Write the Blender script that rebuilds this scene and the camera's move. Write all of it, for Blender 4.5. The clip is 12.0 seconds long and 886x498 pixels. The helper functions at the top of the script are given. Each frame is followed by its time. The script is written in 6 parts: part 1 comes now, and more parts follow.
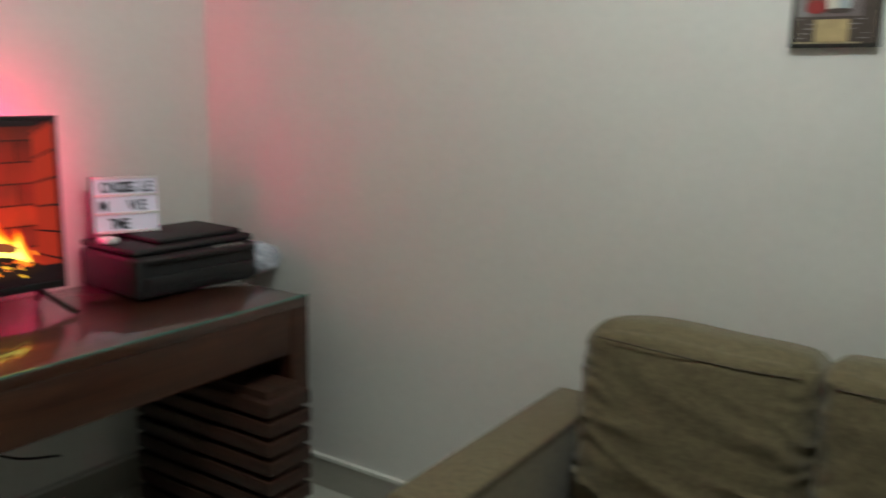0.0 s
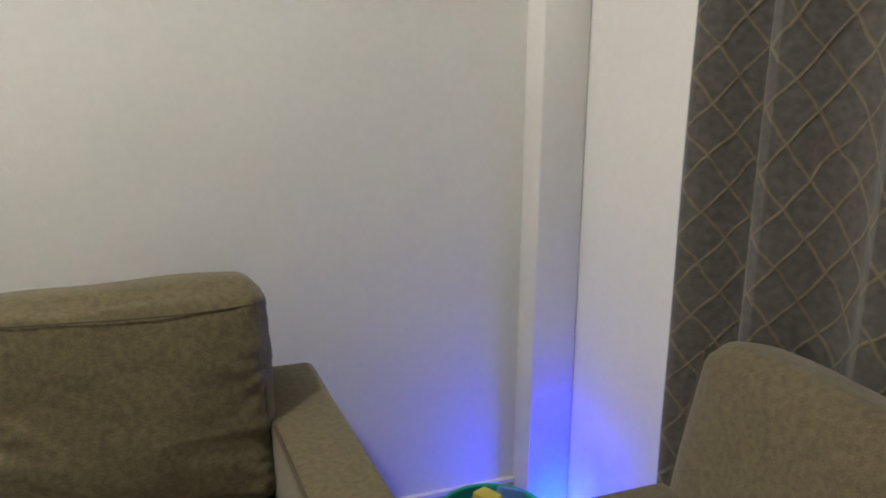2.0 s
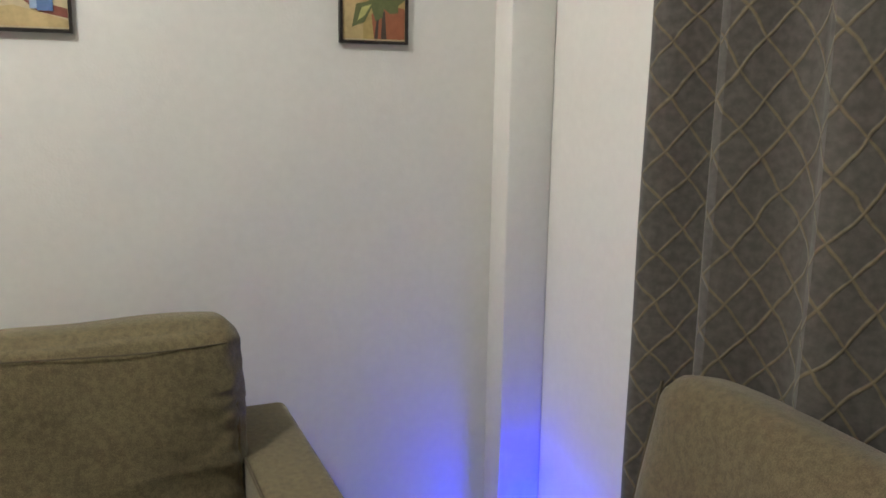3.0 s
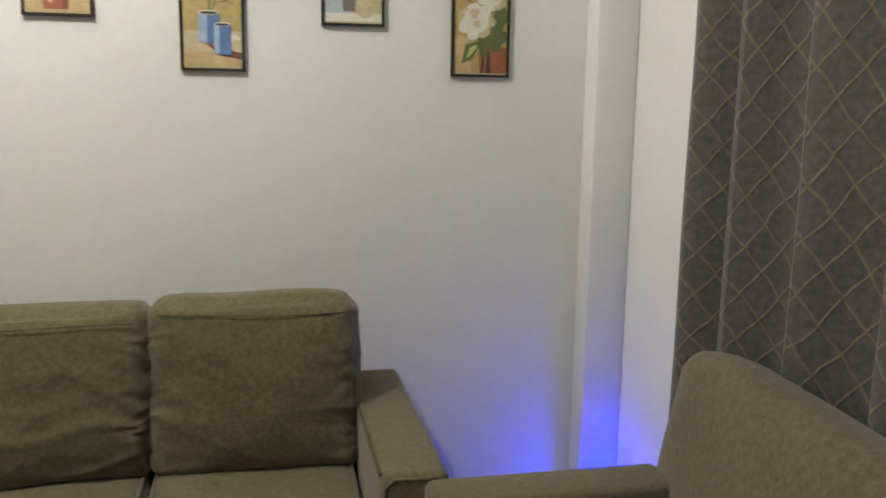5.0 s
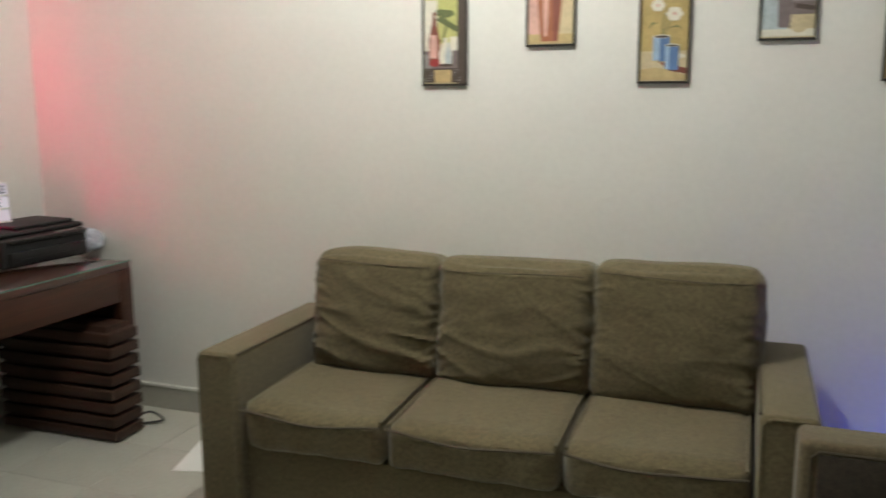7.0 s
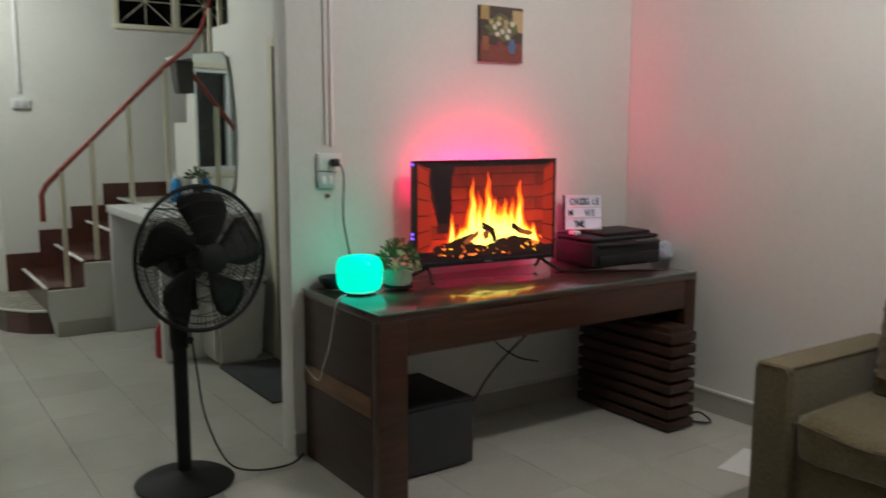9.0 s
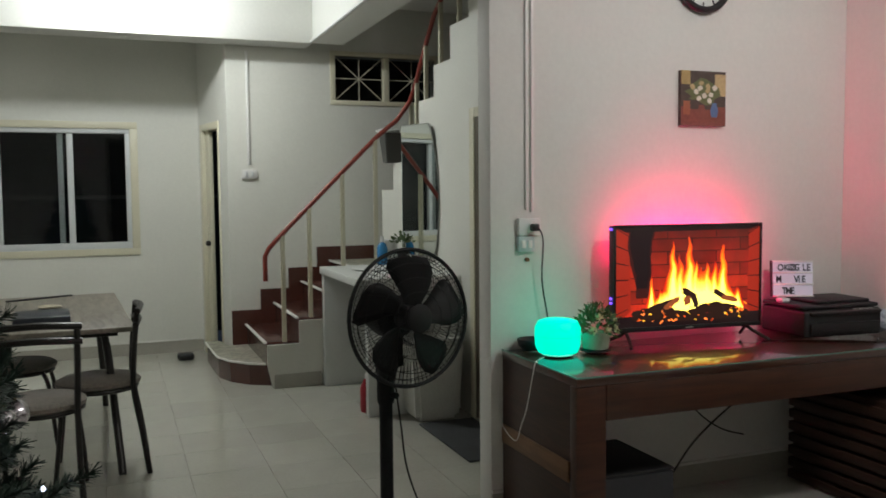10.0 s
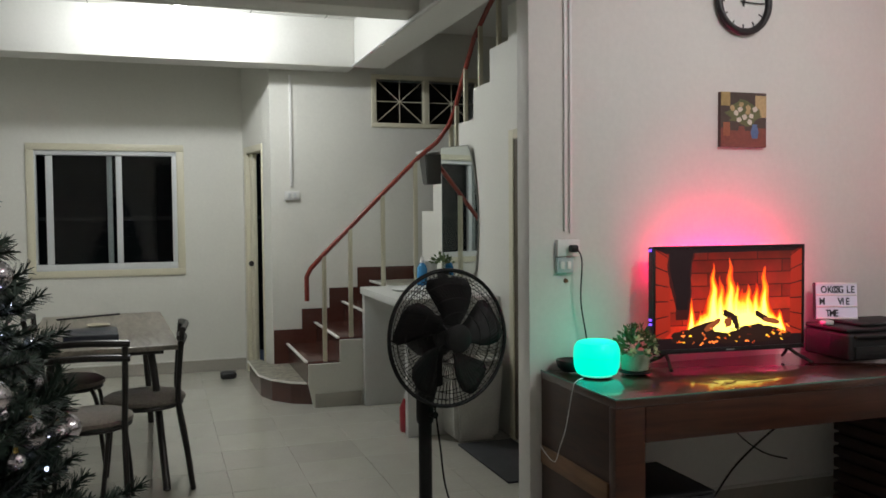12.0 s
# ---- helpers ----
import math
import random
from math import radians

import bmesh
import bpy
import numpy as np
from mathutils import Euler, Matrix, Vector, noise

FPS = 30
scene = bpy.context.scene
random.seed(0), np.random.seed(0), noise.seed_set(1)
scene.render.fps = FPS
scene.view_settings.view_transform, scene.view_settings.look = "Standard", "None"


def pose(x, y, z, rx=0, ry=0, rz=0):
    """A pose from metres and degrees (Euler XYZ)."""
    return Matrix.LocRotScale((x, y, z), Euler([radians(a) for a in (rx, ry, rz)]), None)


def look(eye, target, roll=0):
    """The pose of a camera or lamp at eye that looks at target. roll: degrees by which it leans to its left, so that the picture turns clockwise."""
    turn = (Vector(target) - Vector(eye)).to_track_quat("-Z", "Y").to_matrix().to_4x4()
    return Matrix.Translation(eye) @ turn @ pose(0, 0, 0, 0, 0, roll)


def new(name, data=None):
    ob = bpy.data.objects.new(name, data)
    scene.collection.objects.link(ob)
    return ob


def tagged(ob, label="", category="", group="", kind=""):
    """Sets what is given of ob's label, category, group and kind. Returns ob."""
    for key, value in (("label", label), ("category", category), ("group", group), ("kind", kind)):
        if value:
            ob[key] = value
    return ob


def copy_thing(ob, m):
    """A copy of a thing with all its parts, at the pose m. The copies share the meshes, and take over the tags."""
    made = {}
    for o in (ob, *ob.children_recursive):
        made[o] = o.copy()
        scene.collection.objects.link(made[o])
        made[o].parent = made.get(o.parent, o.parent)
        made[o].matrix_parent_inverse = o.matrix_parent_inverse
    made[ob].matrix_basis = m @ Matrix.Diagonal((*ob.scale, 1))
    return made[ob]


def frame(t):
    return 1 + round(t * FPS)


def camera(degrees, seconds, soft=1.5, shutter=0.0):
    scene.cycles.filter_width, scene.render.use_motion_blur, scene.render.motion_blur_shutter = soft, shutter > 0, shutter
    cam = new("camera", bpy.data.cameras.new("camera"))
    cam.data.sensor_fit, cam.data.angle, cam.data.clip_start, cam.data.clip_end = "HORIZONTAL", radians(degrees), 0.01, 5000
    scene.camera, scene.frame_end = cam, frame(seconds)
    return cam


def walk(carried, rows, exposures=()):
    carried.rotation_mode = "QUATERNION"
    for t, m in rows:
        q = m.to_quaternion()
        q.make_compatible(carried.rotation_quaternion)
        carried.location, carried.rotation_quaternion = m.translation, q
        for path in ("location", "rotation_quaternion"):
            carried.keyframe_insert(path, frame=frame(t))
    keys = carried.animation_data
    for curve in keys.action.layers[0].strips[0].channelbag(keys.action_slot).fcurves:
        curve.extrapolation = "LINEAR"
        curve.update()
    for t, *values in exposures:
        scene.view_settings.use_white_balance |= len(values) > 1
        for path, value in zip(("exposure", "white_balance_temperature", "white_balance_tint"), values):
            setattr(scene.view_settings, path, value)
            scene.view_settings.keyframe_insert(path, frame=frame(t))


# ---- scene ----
cam = camera(55.2, 12.0, 1.6, 0.4)
PATH = [
    (0, (-0.016, 0.136, 1.381), (-1.111, 1.767, 1.004), 1.1),
    (0.5, (0.124, 0.151, 1.409), (-0.404, 2.045, 1.044), 1.3),
    (0.7, (0.245, 0.183, 1.412), (-0.053, 2.138, 1.111), -0.6),
    (1, (0.399, 0.208, 1.453), (0.362, 2.172, 1.075), 0.4),
    (1.5, (0.526, 0.193, 1.42), (0.947, 2.094, 0.963), 0.5),
    (2, (0.55, 0.183, 1.388), (1.256, 1.986, 0.887), 0.5),
    (2.5, (0.551, 0.157, 1.379), (1.308, 1.956, 0.944), 0.6),
    (3, (0.534, 0.104, 1.381), (1.302, 1.911, 1.002), 0.9),
    (3.2, (0.521, 0.068, 1.378), (1.287, 1.881, 1.021), 0.7),
    (4.8, (0.571, -0.298, 1.418), (1.06, 1.614, 1.094), 1.1),
    (5, (0.576, -0.361, 1.394), (0.986, 1.568, 1.06), 0.9),
    (5.5, (0.592, -0.539, 1.415), (0.844, 1.419, 1.096), 0.1),
    (6, (0.586, -0.697, 1.431), (0.652, 1.27, 1.076), 0.0),
    (6.5, (0.63, -0.846, 1.48), (0.366, 1.101, 1.109), -1.0),
    (7, (0.753, -0.941, 1.416), (0.079, 0.911, 1.076), -0.2),
    (7.5, (0.768, -1.054, 1.442), (-0.224, 0.637, 1.047), -1.1),
    (7.7, (0.856, -1.085, 1.445), (-0.305, 0.485, 1.011), -2.1),
    (9.3, (0.864, -1.287, 1.423), (-0.862, -0.304, 1.188), 0.1),
    (9.5, (0.882, -1.298, 1.424), (-0.908, -0.432, 1.213), -0.5),
    (10, (0.918, -1.32, 1.432), (-0.943, -0.597, 1.3), -0.5),
    (10.5, (0.944, -1.327, 1.432), (-0.934, -0.65, 1.317), -0.5),
    (11, (0.962, -1.325, 1.436), (-0.919, -0.655, 1.333), -0.4),
    (11.5, (0.966, -1.321, 1.43), (-0.921, -0.664, 1.34), -0.3),
    (12, (0.955, -1.332, 1.434), (-0.939, -0.696, 1.352), -0.5),
]
EXPOSURES = [
    (0, -0.12, 6000, -4), (0.5, 0.53, 6150, 0), (1, 0.50, 6300, 1), (2, 0.55, 6500, 5), (2.5, 0.60, 6500, 5), (5.5, 0.55, 6550, 4),
    (7, 0.50, 6400, 2), (7.7, 0.12, 6300, 5), (9.3, -0.13, 6250, 8), (12, -0.12, 6250, 13),
]
walk(cam, [(t, look(eye, target, roll)) for t, eye, target, roll in PATH], EXPOSURES)

# ---- world and lights ----
world = bpy.data.worlds.new("night")
scene.world = world
world.use_nodes = True
world.node_tree.nodes["Background"].inputs[0].default_value = (0.02, 0.025, 0.035, 1)
world.node_tree.nodes["Background"].inputs[1].default_value = 0.6


def area_lamp(name, m, size, power, colour, size_y=None):
    data = bpy.data.lights.new(name, "AREA")
    data.shape = "RECTANGLE" if size_y else "DISK"
    data.size, data.energy, data.color = size, power, colour
    if size_y:
        data.size_y = size_y
    ob = new(name, data)
    ob.matrix_world = m
    return ob


def point_lamp(name, place, radius, power, colour):
    data = bpy.data.lights.new(name, "POINT")
    data.shadow_soft_size, data.energy, data.color = radius, power, colour
    ob = new(name, data)
    ob.location = place
    return ob


ROOM_LAMP = (-0.30, 1.14, 2.84)
DINING_LAMP = (-5.35, -1.15, 2.93)
point_lamp("room_lamp_light", ROOM_LAMP, 0.09, 58, (1.0, 0.965, 0.925))
point_lamp("dining_lamp_light", DINING_LAMP, 0.05, 64, (0.98, 1.0, 0.96))
# red strip of light round the back of the television, facing the wall
STRIP = (1.0, 0.002, 0.12)
for y, watts in ((0.97, 3.7), (1.15, 3.5), (1.36, 3.1)):
    area_lamp("television_glow", look((-2.36 + 0.06 * (y - 0.88), y, 1.10), (-2.43, y, 1.20)), 0.12, watts, STRIP)
for y in (1.0, 1.28):
    area_lamp("television_glow", look((-2.35, y, 0.90), (-2.43, y, 0.80)), 0.10, 0.14, STRIP)
area_lamp("television_glow", look((-2.33, 0.775, 0.98), (-2.43, 0.70, 0.98)), 0.05, 0.38, (1.0, 0.001, 0.05), size_y=0.44)
for z in (1.10, 0.92):
    area_lamp("television_glow", look((-2.33, 1.45, z), (-2.40, 1.53, z)), 0.08, 0.6, STRIP)
# blue mood lamp in the corner behind the armchair
point_lamp("mood_lamp_light", (1.632, 2.03, 0.19), 0.03, 2.2, (0.0, 0.0, 1.0))
# teal aroma diffuser on the desk
point_lamp("diffuser_light", (-2.2, 0.43, 0.93), 0.06, 0.30, (0.0, 1.0, 0.50))

# ---- materials ----


def material(name, colour, rough=0.6, metal=0.0, vary=0.12, scale=6.0, fine=90.0, bump=0.15, coat=0.0, emit=None, emit_strength=0.0, sheen=0.0, random_tint=0.0, trans=0.0):
    m = bpy.data.materials.new(name)
    m.use_nodes = True
    n, l = m.node_tree.nodes, m.node_tree.links
    b = n["Principled BSDF"]
    b.inputs["Roughness"].default_value = rough
    b.inputs["Metallic"].default_value = metal
    b.inputs["Coat Weight"].default_value = coat
    b.inputs["Coat Roughness"].default_value = 0.06
    b.inputs["Sheen Weight"].default_value = sheen
    b.inputs["Transmission Weight"].default_value = trans
    tc = n.new("ShaderNodeTexCoord")
    big, small = n.new("ShaderNodeTexNoise"), n.new("ShaderNodeTexNoise")
    big.inputs["Scale"].default_value, small.inputs["Scale"].default_value = scale, fine
    big.inputs["Detail"].default_value = 5
    l.new(tc.outputs["Object"], big.inputs["Vector"])
    l.new(tc.outputs["Object"], small.inputs["Vector"])
    add = n.new("ShaderNodeMath")
    add.operation = "ADD"
    l.new(big.outputs["Fac"], add.inputs[0])
    l.new(small.outputs["Fac"], add.inputs[1])
    ramp = n.new("ShaderNodeMapRange")
    ramp.inputs["From Min"].default_value, ramp.inputs["From Max"].default_value = 0.6, 1.4
    ramp.inputs["To Min"].default_value, ramp.inputs["To Max"].default_value = 1 - vary, 1 + vary
    l.new(add.outputs[0], ramp.inputs["Value"])
    last = ramp.outputs[0]
    if random_tint:
        info, mr, mul = n.new("ShaderNodeObjectInfo"), n.new("ShaderNodeMapRange"), n.new("ShaderNodeMath")
        mr.inputs["To Min"].default_value, mr.inputs["To Max"].default_value = 1 - random_tint, 1 + random_tint
        mul.operation = "MULTIPLY"
        l.new(info.outputs["Random"], mr.inputs["Value"])
        l.new(mr.outputs[0], mul.inputs[0])
        l.new(last, mul.inputs[1])
        last = mul.outputs[0]
    mix = n.new("ShaderNodeVectorMath")
    mix.operation = "SCALE"
    mix.inputs[0].default_value = colour
    l.new(last, mix.inputs["Scale"])
    l.new(mix.outputs[0], b.inputs["Base Color"])
    if bump:
        bp = n.new("ShaderNodeBump")
        bp.inputs["Strength"].default_value = bump
        bp.inputs["Distance"].default_value = 0.004
        l.new(small.outputs["Fac"], bp.inputs["Height"])
        l.new(bp.outputs[0], b.inputs["Normal"])
    if emit:
        b.inputs["Emission Color"].default_value = (*emit, 1)
        b.inputs["Emission Strength"].default_value = emit_strength
    return m


def plaster(name, colour):
    """Painted plaster: trowel waves, small dents, faint stains."""
    m = material(name, colour, rough=0.62, vary=0.035, scale=1.6, fine=45, bump=0.0)
    n, l = m.node_tree.nodes, m.node_tree.links
    b, tc = n["Principled BSDF"], n["Texture Coordinate"]
    w, f = n.new("ShaderNodeTexNoise"), n.new("ShaderNodeTexNoise")
    w.inputs["Scale"].default_value, f.inputs["Scale"].default_value = 3.5, 160
    w.inputs["Detail"].default_value = 3
    l.new(tc.outputs["Object"], w.inputs["Vector"])
    l.new(tc.outputs["Object"], f.inputs["Vector"])
    b1, b2 = n.new("ShaderNodeBump"), n.new("ShaderNodeBump")
    b1.inputs["Strength"].default_value, b1.inputs["Distance"].default_value = 0.35, 0.02
    b2.inputs["Strength"].default_value, b2.inputs["Distance"].default_value = 0.25, 0.002
    l.new(w.outputs["Fac"], b1.inputs["Height"])
    l.new(f.outputs["Fac"], b2.inputs["Height"])
    l.new(b1.outputs[0], b2.inputs["Normal"])
    l.new(b2.outputs[0], b.inputs["Normal"])
    return m


def wood(name, colour, dark, rough=0.35, stretch=(14, 1.2, 14), coat=0.0):
    m = bpy.data.materials.new(name)
    m.use_nodes = True
    n, l = m.node_tree.nodes, m.node_tree.links
    b = n["Principled BSDF"]
    b.inputs["Roughness"].default_value = rough
    b.inputs["Coat Weight"].default_value = coat
    b.inputs["Coat Roughness"].default_value = 0.03
    tc, mp = n.new("ShaderNodeTexCoord"), n.new("ShaderNodeMapping")
    mp.inputs["Scale"].default_value = stretch
    tex, cr = n.new("ShaderNodeTexNoise"), n.new("ShaderNodeValToRGB")
    tex.inputs["Scale"].default_value, tex.inputs["Detail"].default_value, tex.inputs["Distortion"].default_value = 2.2, 8, 1.2
    l.new(tc.outputs["Object"], mp.inputs["Vector"])
    l.new(mp.outputs[0], tex.inputs["Vector"])
    l.new(tex.outputs["Fac"], cr.inputs["Fac"])
    cr.color_ramp.elements[0].position, cr.color_ramp.elements[1].position = 0.32, 0.7
    cr.color_ramp.elements[0].color, cr.color_ramp.elements[1].color = (*dark, 1), (*colour, 1)
    l.new(cr.outputs[0], b.inputs["Base Color"])
    bp = n.new("ShaderNodeBump")
    bp.inputs["Strength"].default_value, bp.inputs["Distance"].default_value = 0.12, 0.002
    l.new(tex.outputs["Fac"], bp.inputs["Height"])
    l.new(bp.outputs[0], b.inputs["Normal"])
    return m


def fabric(name, colour, sheen=0.2):
    """Woven upholstery: a fine weave over mottled wear."""
    m = material(name, colour, rough=0.92, vary=0.30, scale=75, fine=420, bump=0.0, sheen=sheen)
    n, l = m.node_tree.nodes, m.node_tree.links
    b, tc = n["Principled BSDF"], n["Texture Coordinate"]
    n["Map Range"].inputs["From Min"].default_value, n["Map Range"].inputs["From Max"].default_value = 0.78, 1.22
    weave, crease = n.new("ShaderNodeTexNoise"), n.new("ShaderNodeTexNoise")
    weave.inputs["Scale"].default_value = 520
    crease.inputs["Scale"].default_value, crease.inputs["Detail"].default_value = 14, 4
    l.new(tc.outputs["Object"], weave.inputs["Vector"])
    l.new(tc.outputs["Object"], crease.inputs["Vector"])
    b1, b2 = n.new("ShaderNodeBump"), n.new("ShaderNodeBump")
    b1.inputs["Strength"].default_value, b1.inputs["Distance"].default_value = 0.10, 0.012
    b2.inputs["Strength"].default_value, b2.inputs["Distance"].default_value = 0.5, 0.0015
    l.new(crease.outputs["Fac"], b1.inputs["Height"])
    l.new(weave.outputs["Fac"], b2.inputs["Height"])
    l.new(b1.outputs[0], b2.inputs["Normal"])
    l.new(b2.outputs[0], b.inputs["Normal"])
    return m


def glow(name, colour, strength):
    m = bpy.data.materials.new(name)
    m.use_nodes = True
    b = m.node_tree.nodes["Principled BSDF"]
    b.inputs["Base Color"].default_value = (*[0.5 * c for c in colour], 1)
    b.inputs["Emission Color"].default_value = (*colour, 1)
    b.inputs["Emission Strength"].default_value = strength
    return m


def glass(name, tint=(0.9, 0.95, 0.95), rough=0.0):
    m = bpy.data.materials.new(name)
    m.use_nodes = True
    b = m.node_tree.nodes["Principled BSDF"]
    b.inputs["Base Color"].default_value = (*tint, 1)
    b.inputs["Roughness"].default_value = rough
    b.inputs["Transmission Weight"].default_value = 1.0
    b.inputs["IOR"].default_value = 1.45
    return m


M_WALL = plaster("wall_paint", (0.755, 0.742, 0.705))
M_WALL_FAR = plaster("dining_wall_paint", (0.72, 0.72, 0.66))
M_CEIL = plaster("ceiling_paint", (0.78, 0.78, 0.74))
M_TILE = material("floor_tile", (0.50, 0.49, 0.43), rough=0.16, vary=0.07, scale=5, fine=60, bump=0.02, coat=0.25, random_tint=0.05)
M_GROUT = material("grout", (0.40, 0.385, 0.33), rough=0.9)
M_SKIRT = material("skirting_tile", (0.40, 0.38, 0.33), rough=0.35, vary=0.1)
M_SKIRT_RIM = material("skirting_rim", (0.72, 0.71, 0.66), rough=0.5)
M_CREAM = material("cream_gloss_paint", (0.68, 0.65, 0.50), rough=0.4, vary=0.05)
M_SOFA = fabric("sofa_fabric", (0.118, 0.093, 0.046))
M_SOFA_DARK = material("sofa_piping", (0.075, 0.06, 0.038), rough=0.9)
M_CHAIR_CLOTH = fabric("armchair_fabric", (0.108, 0.083, 0.044))
M_WOOD = wood("desk_wood", (0.064, 0.022, 0.010), (0.030, 0.010, 0.005), rough=0.4)
M_WOOD_DARK = wood("pedestal_wood", (0.050, 0.019, 0.010), (0.022, 0.009, 0.005), rough=0.55, stretch=(1.2, 14, 14))
M_DESK_SIDE = wood("desk_side_wood", (0.052, 0.021, 0.011), (0.028, 0.011, 0.007), rough=0.5, stretch=(1.2, 14, 14))
M_RAIL = wood("desk_side_strip_wood", (0.20, 0.10, 0.042), (0.12, 0.055, 0.022), rough=0.5, stretch=(1.2, 14, 14))
M_GLASSTOP = wood("glass_covered_wood", (0.062, 0.022, 0.010), (0.030, 0.010, 0.006), rough=0.35, coat=0.9)
M_GLASSEDGE = material("green_glass_edge", (0.10, 0.22, 0.18), rough=0.1)
M_BLACK = material("black_plastic", (0.010, 0.010, 0.011), rough=0.42, vary=0.1)
M_BLACK_MATT = material("matt_black", (0.011, 0.011, 0.012), rough=0.6, vary=0.15)
M_FAN = material("fan_black", (0.006, 0.006, 0.006), rough=0.6, vary=0.1)
M_FAN.node_tree.nodes["Principled BSDF"].inputs["Specular IOR Level"].default_value = 0.25
M_FRAME = material("dark_picture_frame", (0.022, 0.018, 0.016), rough=0.4)
M_WHITE = material("white_plastic", (0.78, 0.78, 0.76), rough=0.4, vary=0.04)
M_ALU = material("white_aluminium", (0.66, 0.68, 0.68), rough=0.35, vary=0.04)
M_GREY_METAL = material("dark_bronze_tube", (0.035, 0.032, 0.03), rough=0.35, metal=0.6)
M_NIGHT = material("night_yard", (0.010, 0.013, 0.013), rough=0.9, vary=0.6, scale=1.2)
# near-black colour stands in for the lack of light behind the doorway
M_ROOM_DARKNESS = material("painted_room_darkness", (0.02, 0.02, 0.02), rough=0.9)
M_GLASS = glass("window_glass", (0.75, 0.8, 0.8))
M_MIRROR = material("mirror_silver", (0.66, 0.70, 0.68), rough=0.02, metal=1.0, vary=0.02, bump=0)
M_RISER = material("red_brown_tile", (0.085, 0.030, 0.022), rough=0.25, vary=0.2, coat=0.2)
M_TREAD = material("terrazzo_tread", (0.32, 0.31, 0.25), rough=0.35, vary=0.75, scale=16, fine=55)
M_NOSE = material("white_nosing", (0.75, 0.74, 0.70), rough=0.4)
M_REDRAIL = material("red_painted_rail", (0.26, 0.035, 0.022), rough=0.35, vary=0.15, coat=0.2)
M_STONE = material("white_counter_tile", (0.66, 0.67, 0.65), rough=0.3, vary=0.05)
M_GREYTILE = material("grey_granite", (0.30, 0.30, 0.28), rough=0.5, vary=0.2, scale=30)
M_MAT = material("dark_door_mat", (0.045, 0.047, 0.050), rough=0.95, vary=0.3, fine=300, bump=0.5)
M_TABLE = wood("grey_wood_tabletop", (0.30, 0.27, 0.22), (0.17, 0.15, 0.12), rough=0.4, stretch=(1.5, 10, 10))
M_SEAT = fabric("taupe_seat_cloth", (0.17, 0.145, 0.12))


# ---- mesh helpers ----
def box(bm, x0, x1, y0, y1, z0, z1, bevel=0.0, segments=2):
    made = bmesh.ops.create_cube(bm, size=1.0)["verts"]
    for v in made:
        v.co = Vector(((x0 + x1) / 2 + v.co.x * (x1 - x0), (y0 + y1) / 2 + v.co.y * (y1 - y0), (z0 + z1) / 2 + v.co.z * (z1 - z0)))
    if bevel:
        edges = list({e for v in made for e in v.link_edges})
        bmesh.ops.bevel(bm, geom=edges, offset=bevel, segments=segments, profile=0.5, affect="EDGES")
    return bm


def one_box(*a, **k):
    return box(bmesh.new(), *a, **k)


def cone(bm, p0, p1, r0, r1, seg=16, caps=True):
    p0, p1 = Vector(p0), Vector(p1)
    q = (p1 - p0).to_track_quat("Z", "Y").to_matrix().to_4x4()
    m = Matrix.Translation((p0 + p1) / 2) @ q
    bmesh.ops.create_cone(bm, cap_ends=caps, segments=seg, radius1=r0, radius2=r1, depth=(p1 - p0).length, matrix=m)
    return bm


def ball(bm, place, r, seg=14, rings=9, squash=1.0):
    bmesh.ops.create_uvsphere(bm, u_segments=seg, v_segments=rings, radius=r, matrix=Matrix.Translation(place) @ Matrix.Diagonal((1, 1, squash, 1)))
    return bm


def tube(bm, points, r, seg=8, closed=False):
    """A round bar bent along points."""
    pts = [Vector(p) for p in points]
    rings, n = [], len(pts)
    side = None
    for i, p in enumerate(pts):
        a = pts[(i - 1) % n] if (closed or i) else p
        b = pts[(i + 1) % n] if (closed or i < n - 1) else p
        d = (b - a).normalized()
        if side is None:
            side = d.orthogonal().normalized()
        side = (side - d * side.dot(d)).normalized()
        up = d.cross(side)
        rings.append([bm.verts.new(p + r * (math.cos(t) * side + math.sin(t) * up)) for t in [2 * math.pi * k / seg for k in range(seg)]])
    for i in range(n if closed else n - 1):
        a, b = rings[i], rings[(i + 1) % n]
        for k in range(seg):
            bm.faces.new((a[k], a[(k + 1) % seg], b[(k + 1) % seg], b[k]))
    if not closed:
        bm.faces.new(rings[0][::-1])
        bm.faces.new(rings[-1])
    return bm


def arc(points, steps=8):
    """A smooth curve through points."""
    pts = [Vector(p) for p in points]
    out = []
    for i in range(len(pts) - 1):
        p0, p1, p2, p3 = pts[max(i - 1, 0)], pts[i], pts[i + 1], pts[min(i + 2, len(pts) - 1)]
        for k in range(steps):
            t = k / steps
            out.append(0.5 * (2 * p1 + (p2 - p0) * t + (2 * p0 - 5 * p1 + 4 * p2 - p3) * t * t + (3 * p1 - p0 - 3 * p2 + p3) * t**3))
    return out + [pts[-1]]


def lathe(bm, profile, place=(0, 0, 0), seg=24):
    rings = [[bm.verts.new((place[0] + r * math.cos(2 * math.pi * k / seg), place[1] + r * math.sin(2 * math.pi * k / seg), place[2] + z)) for k in range(seg)] for r, z in profile]
    for a, b in zip(rings, rings[1:]):
        for k in range(seg):
            bm.faces.new((a[k], a[(k + 1) % seg], b[(k + 1) % seg], b[k]))
    bm.faces.new(rings[0][::-1])
    bm.faces.new(rings[-1])
    return bm


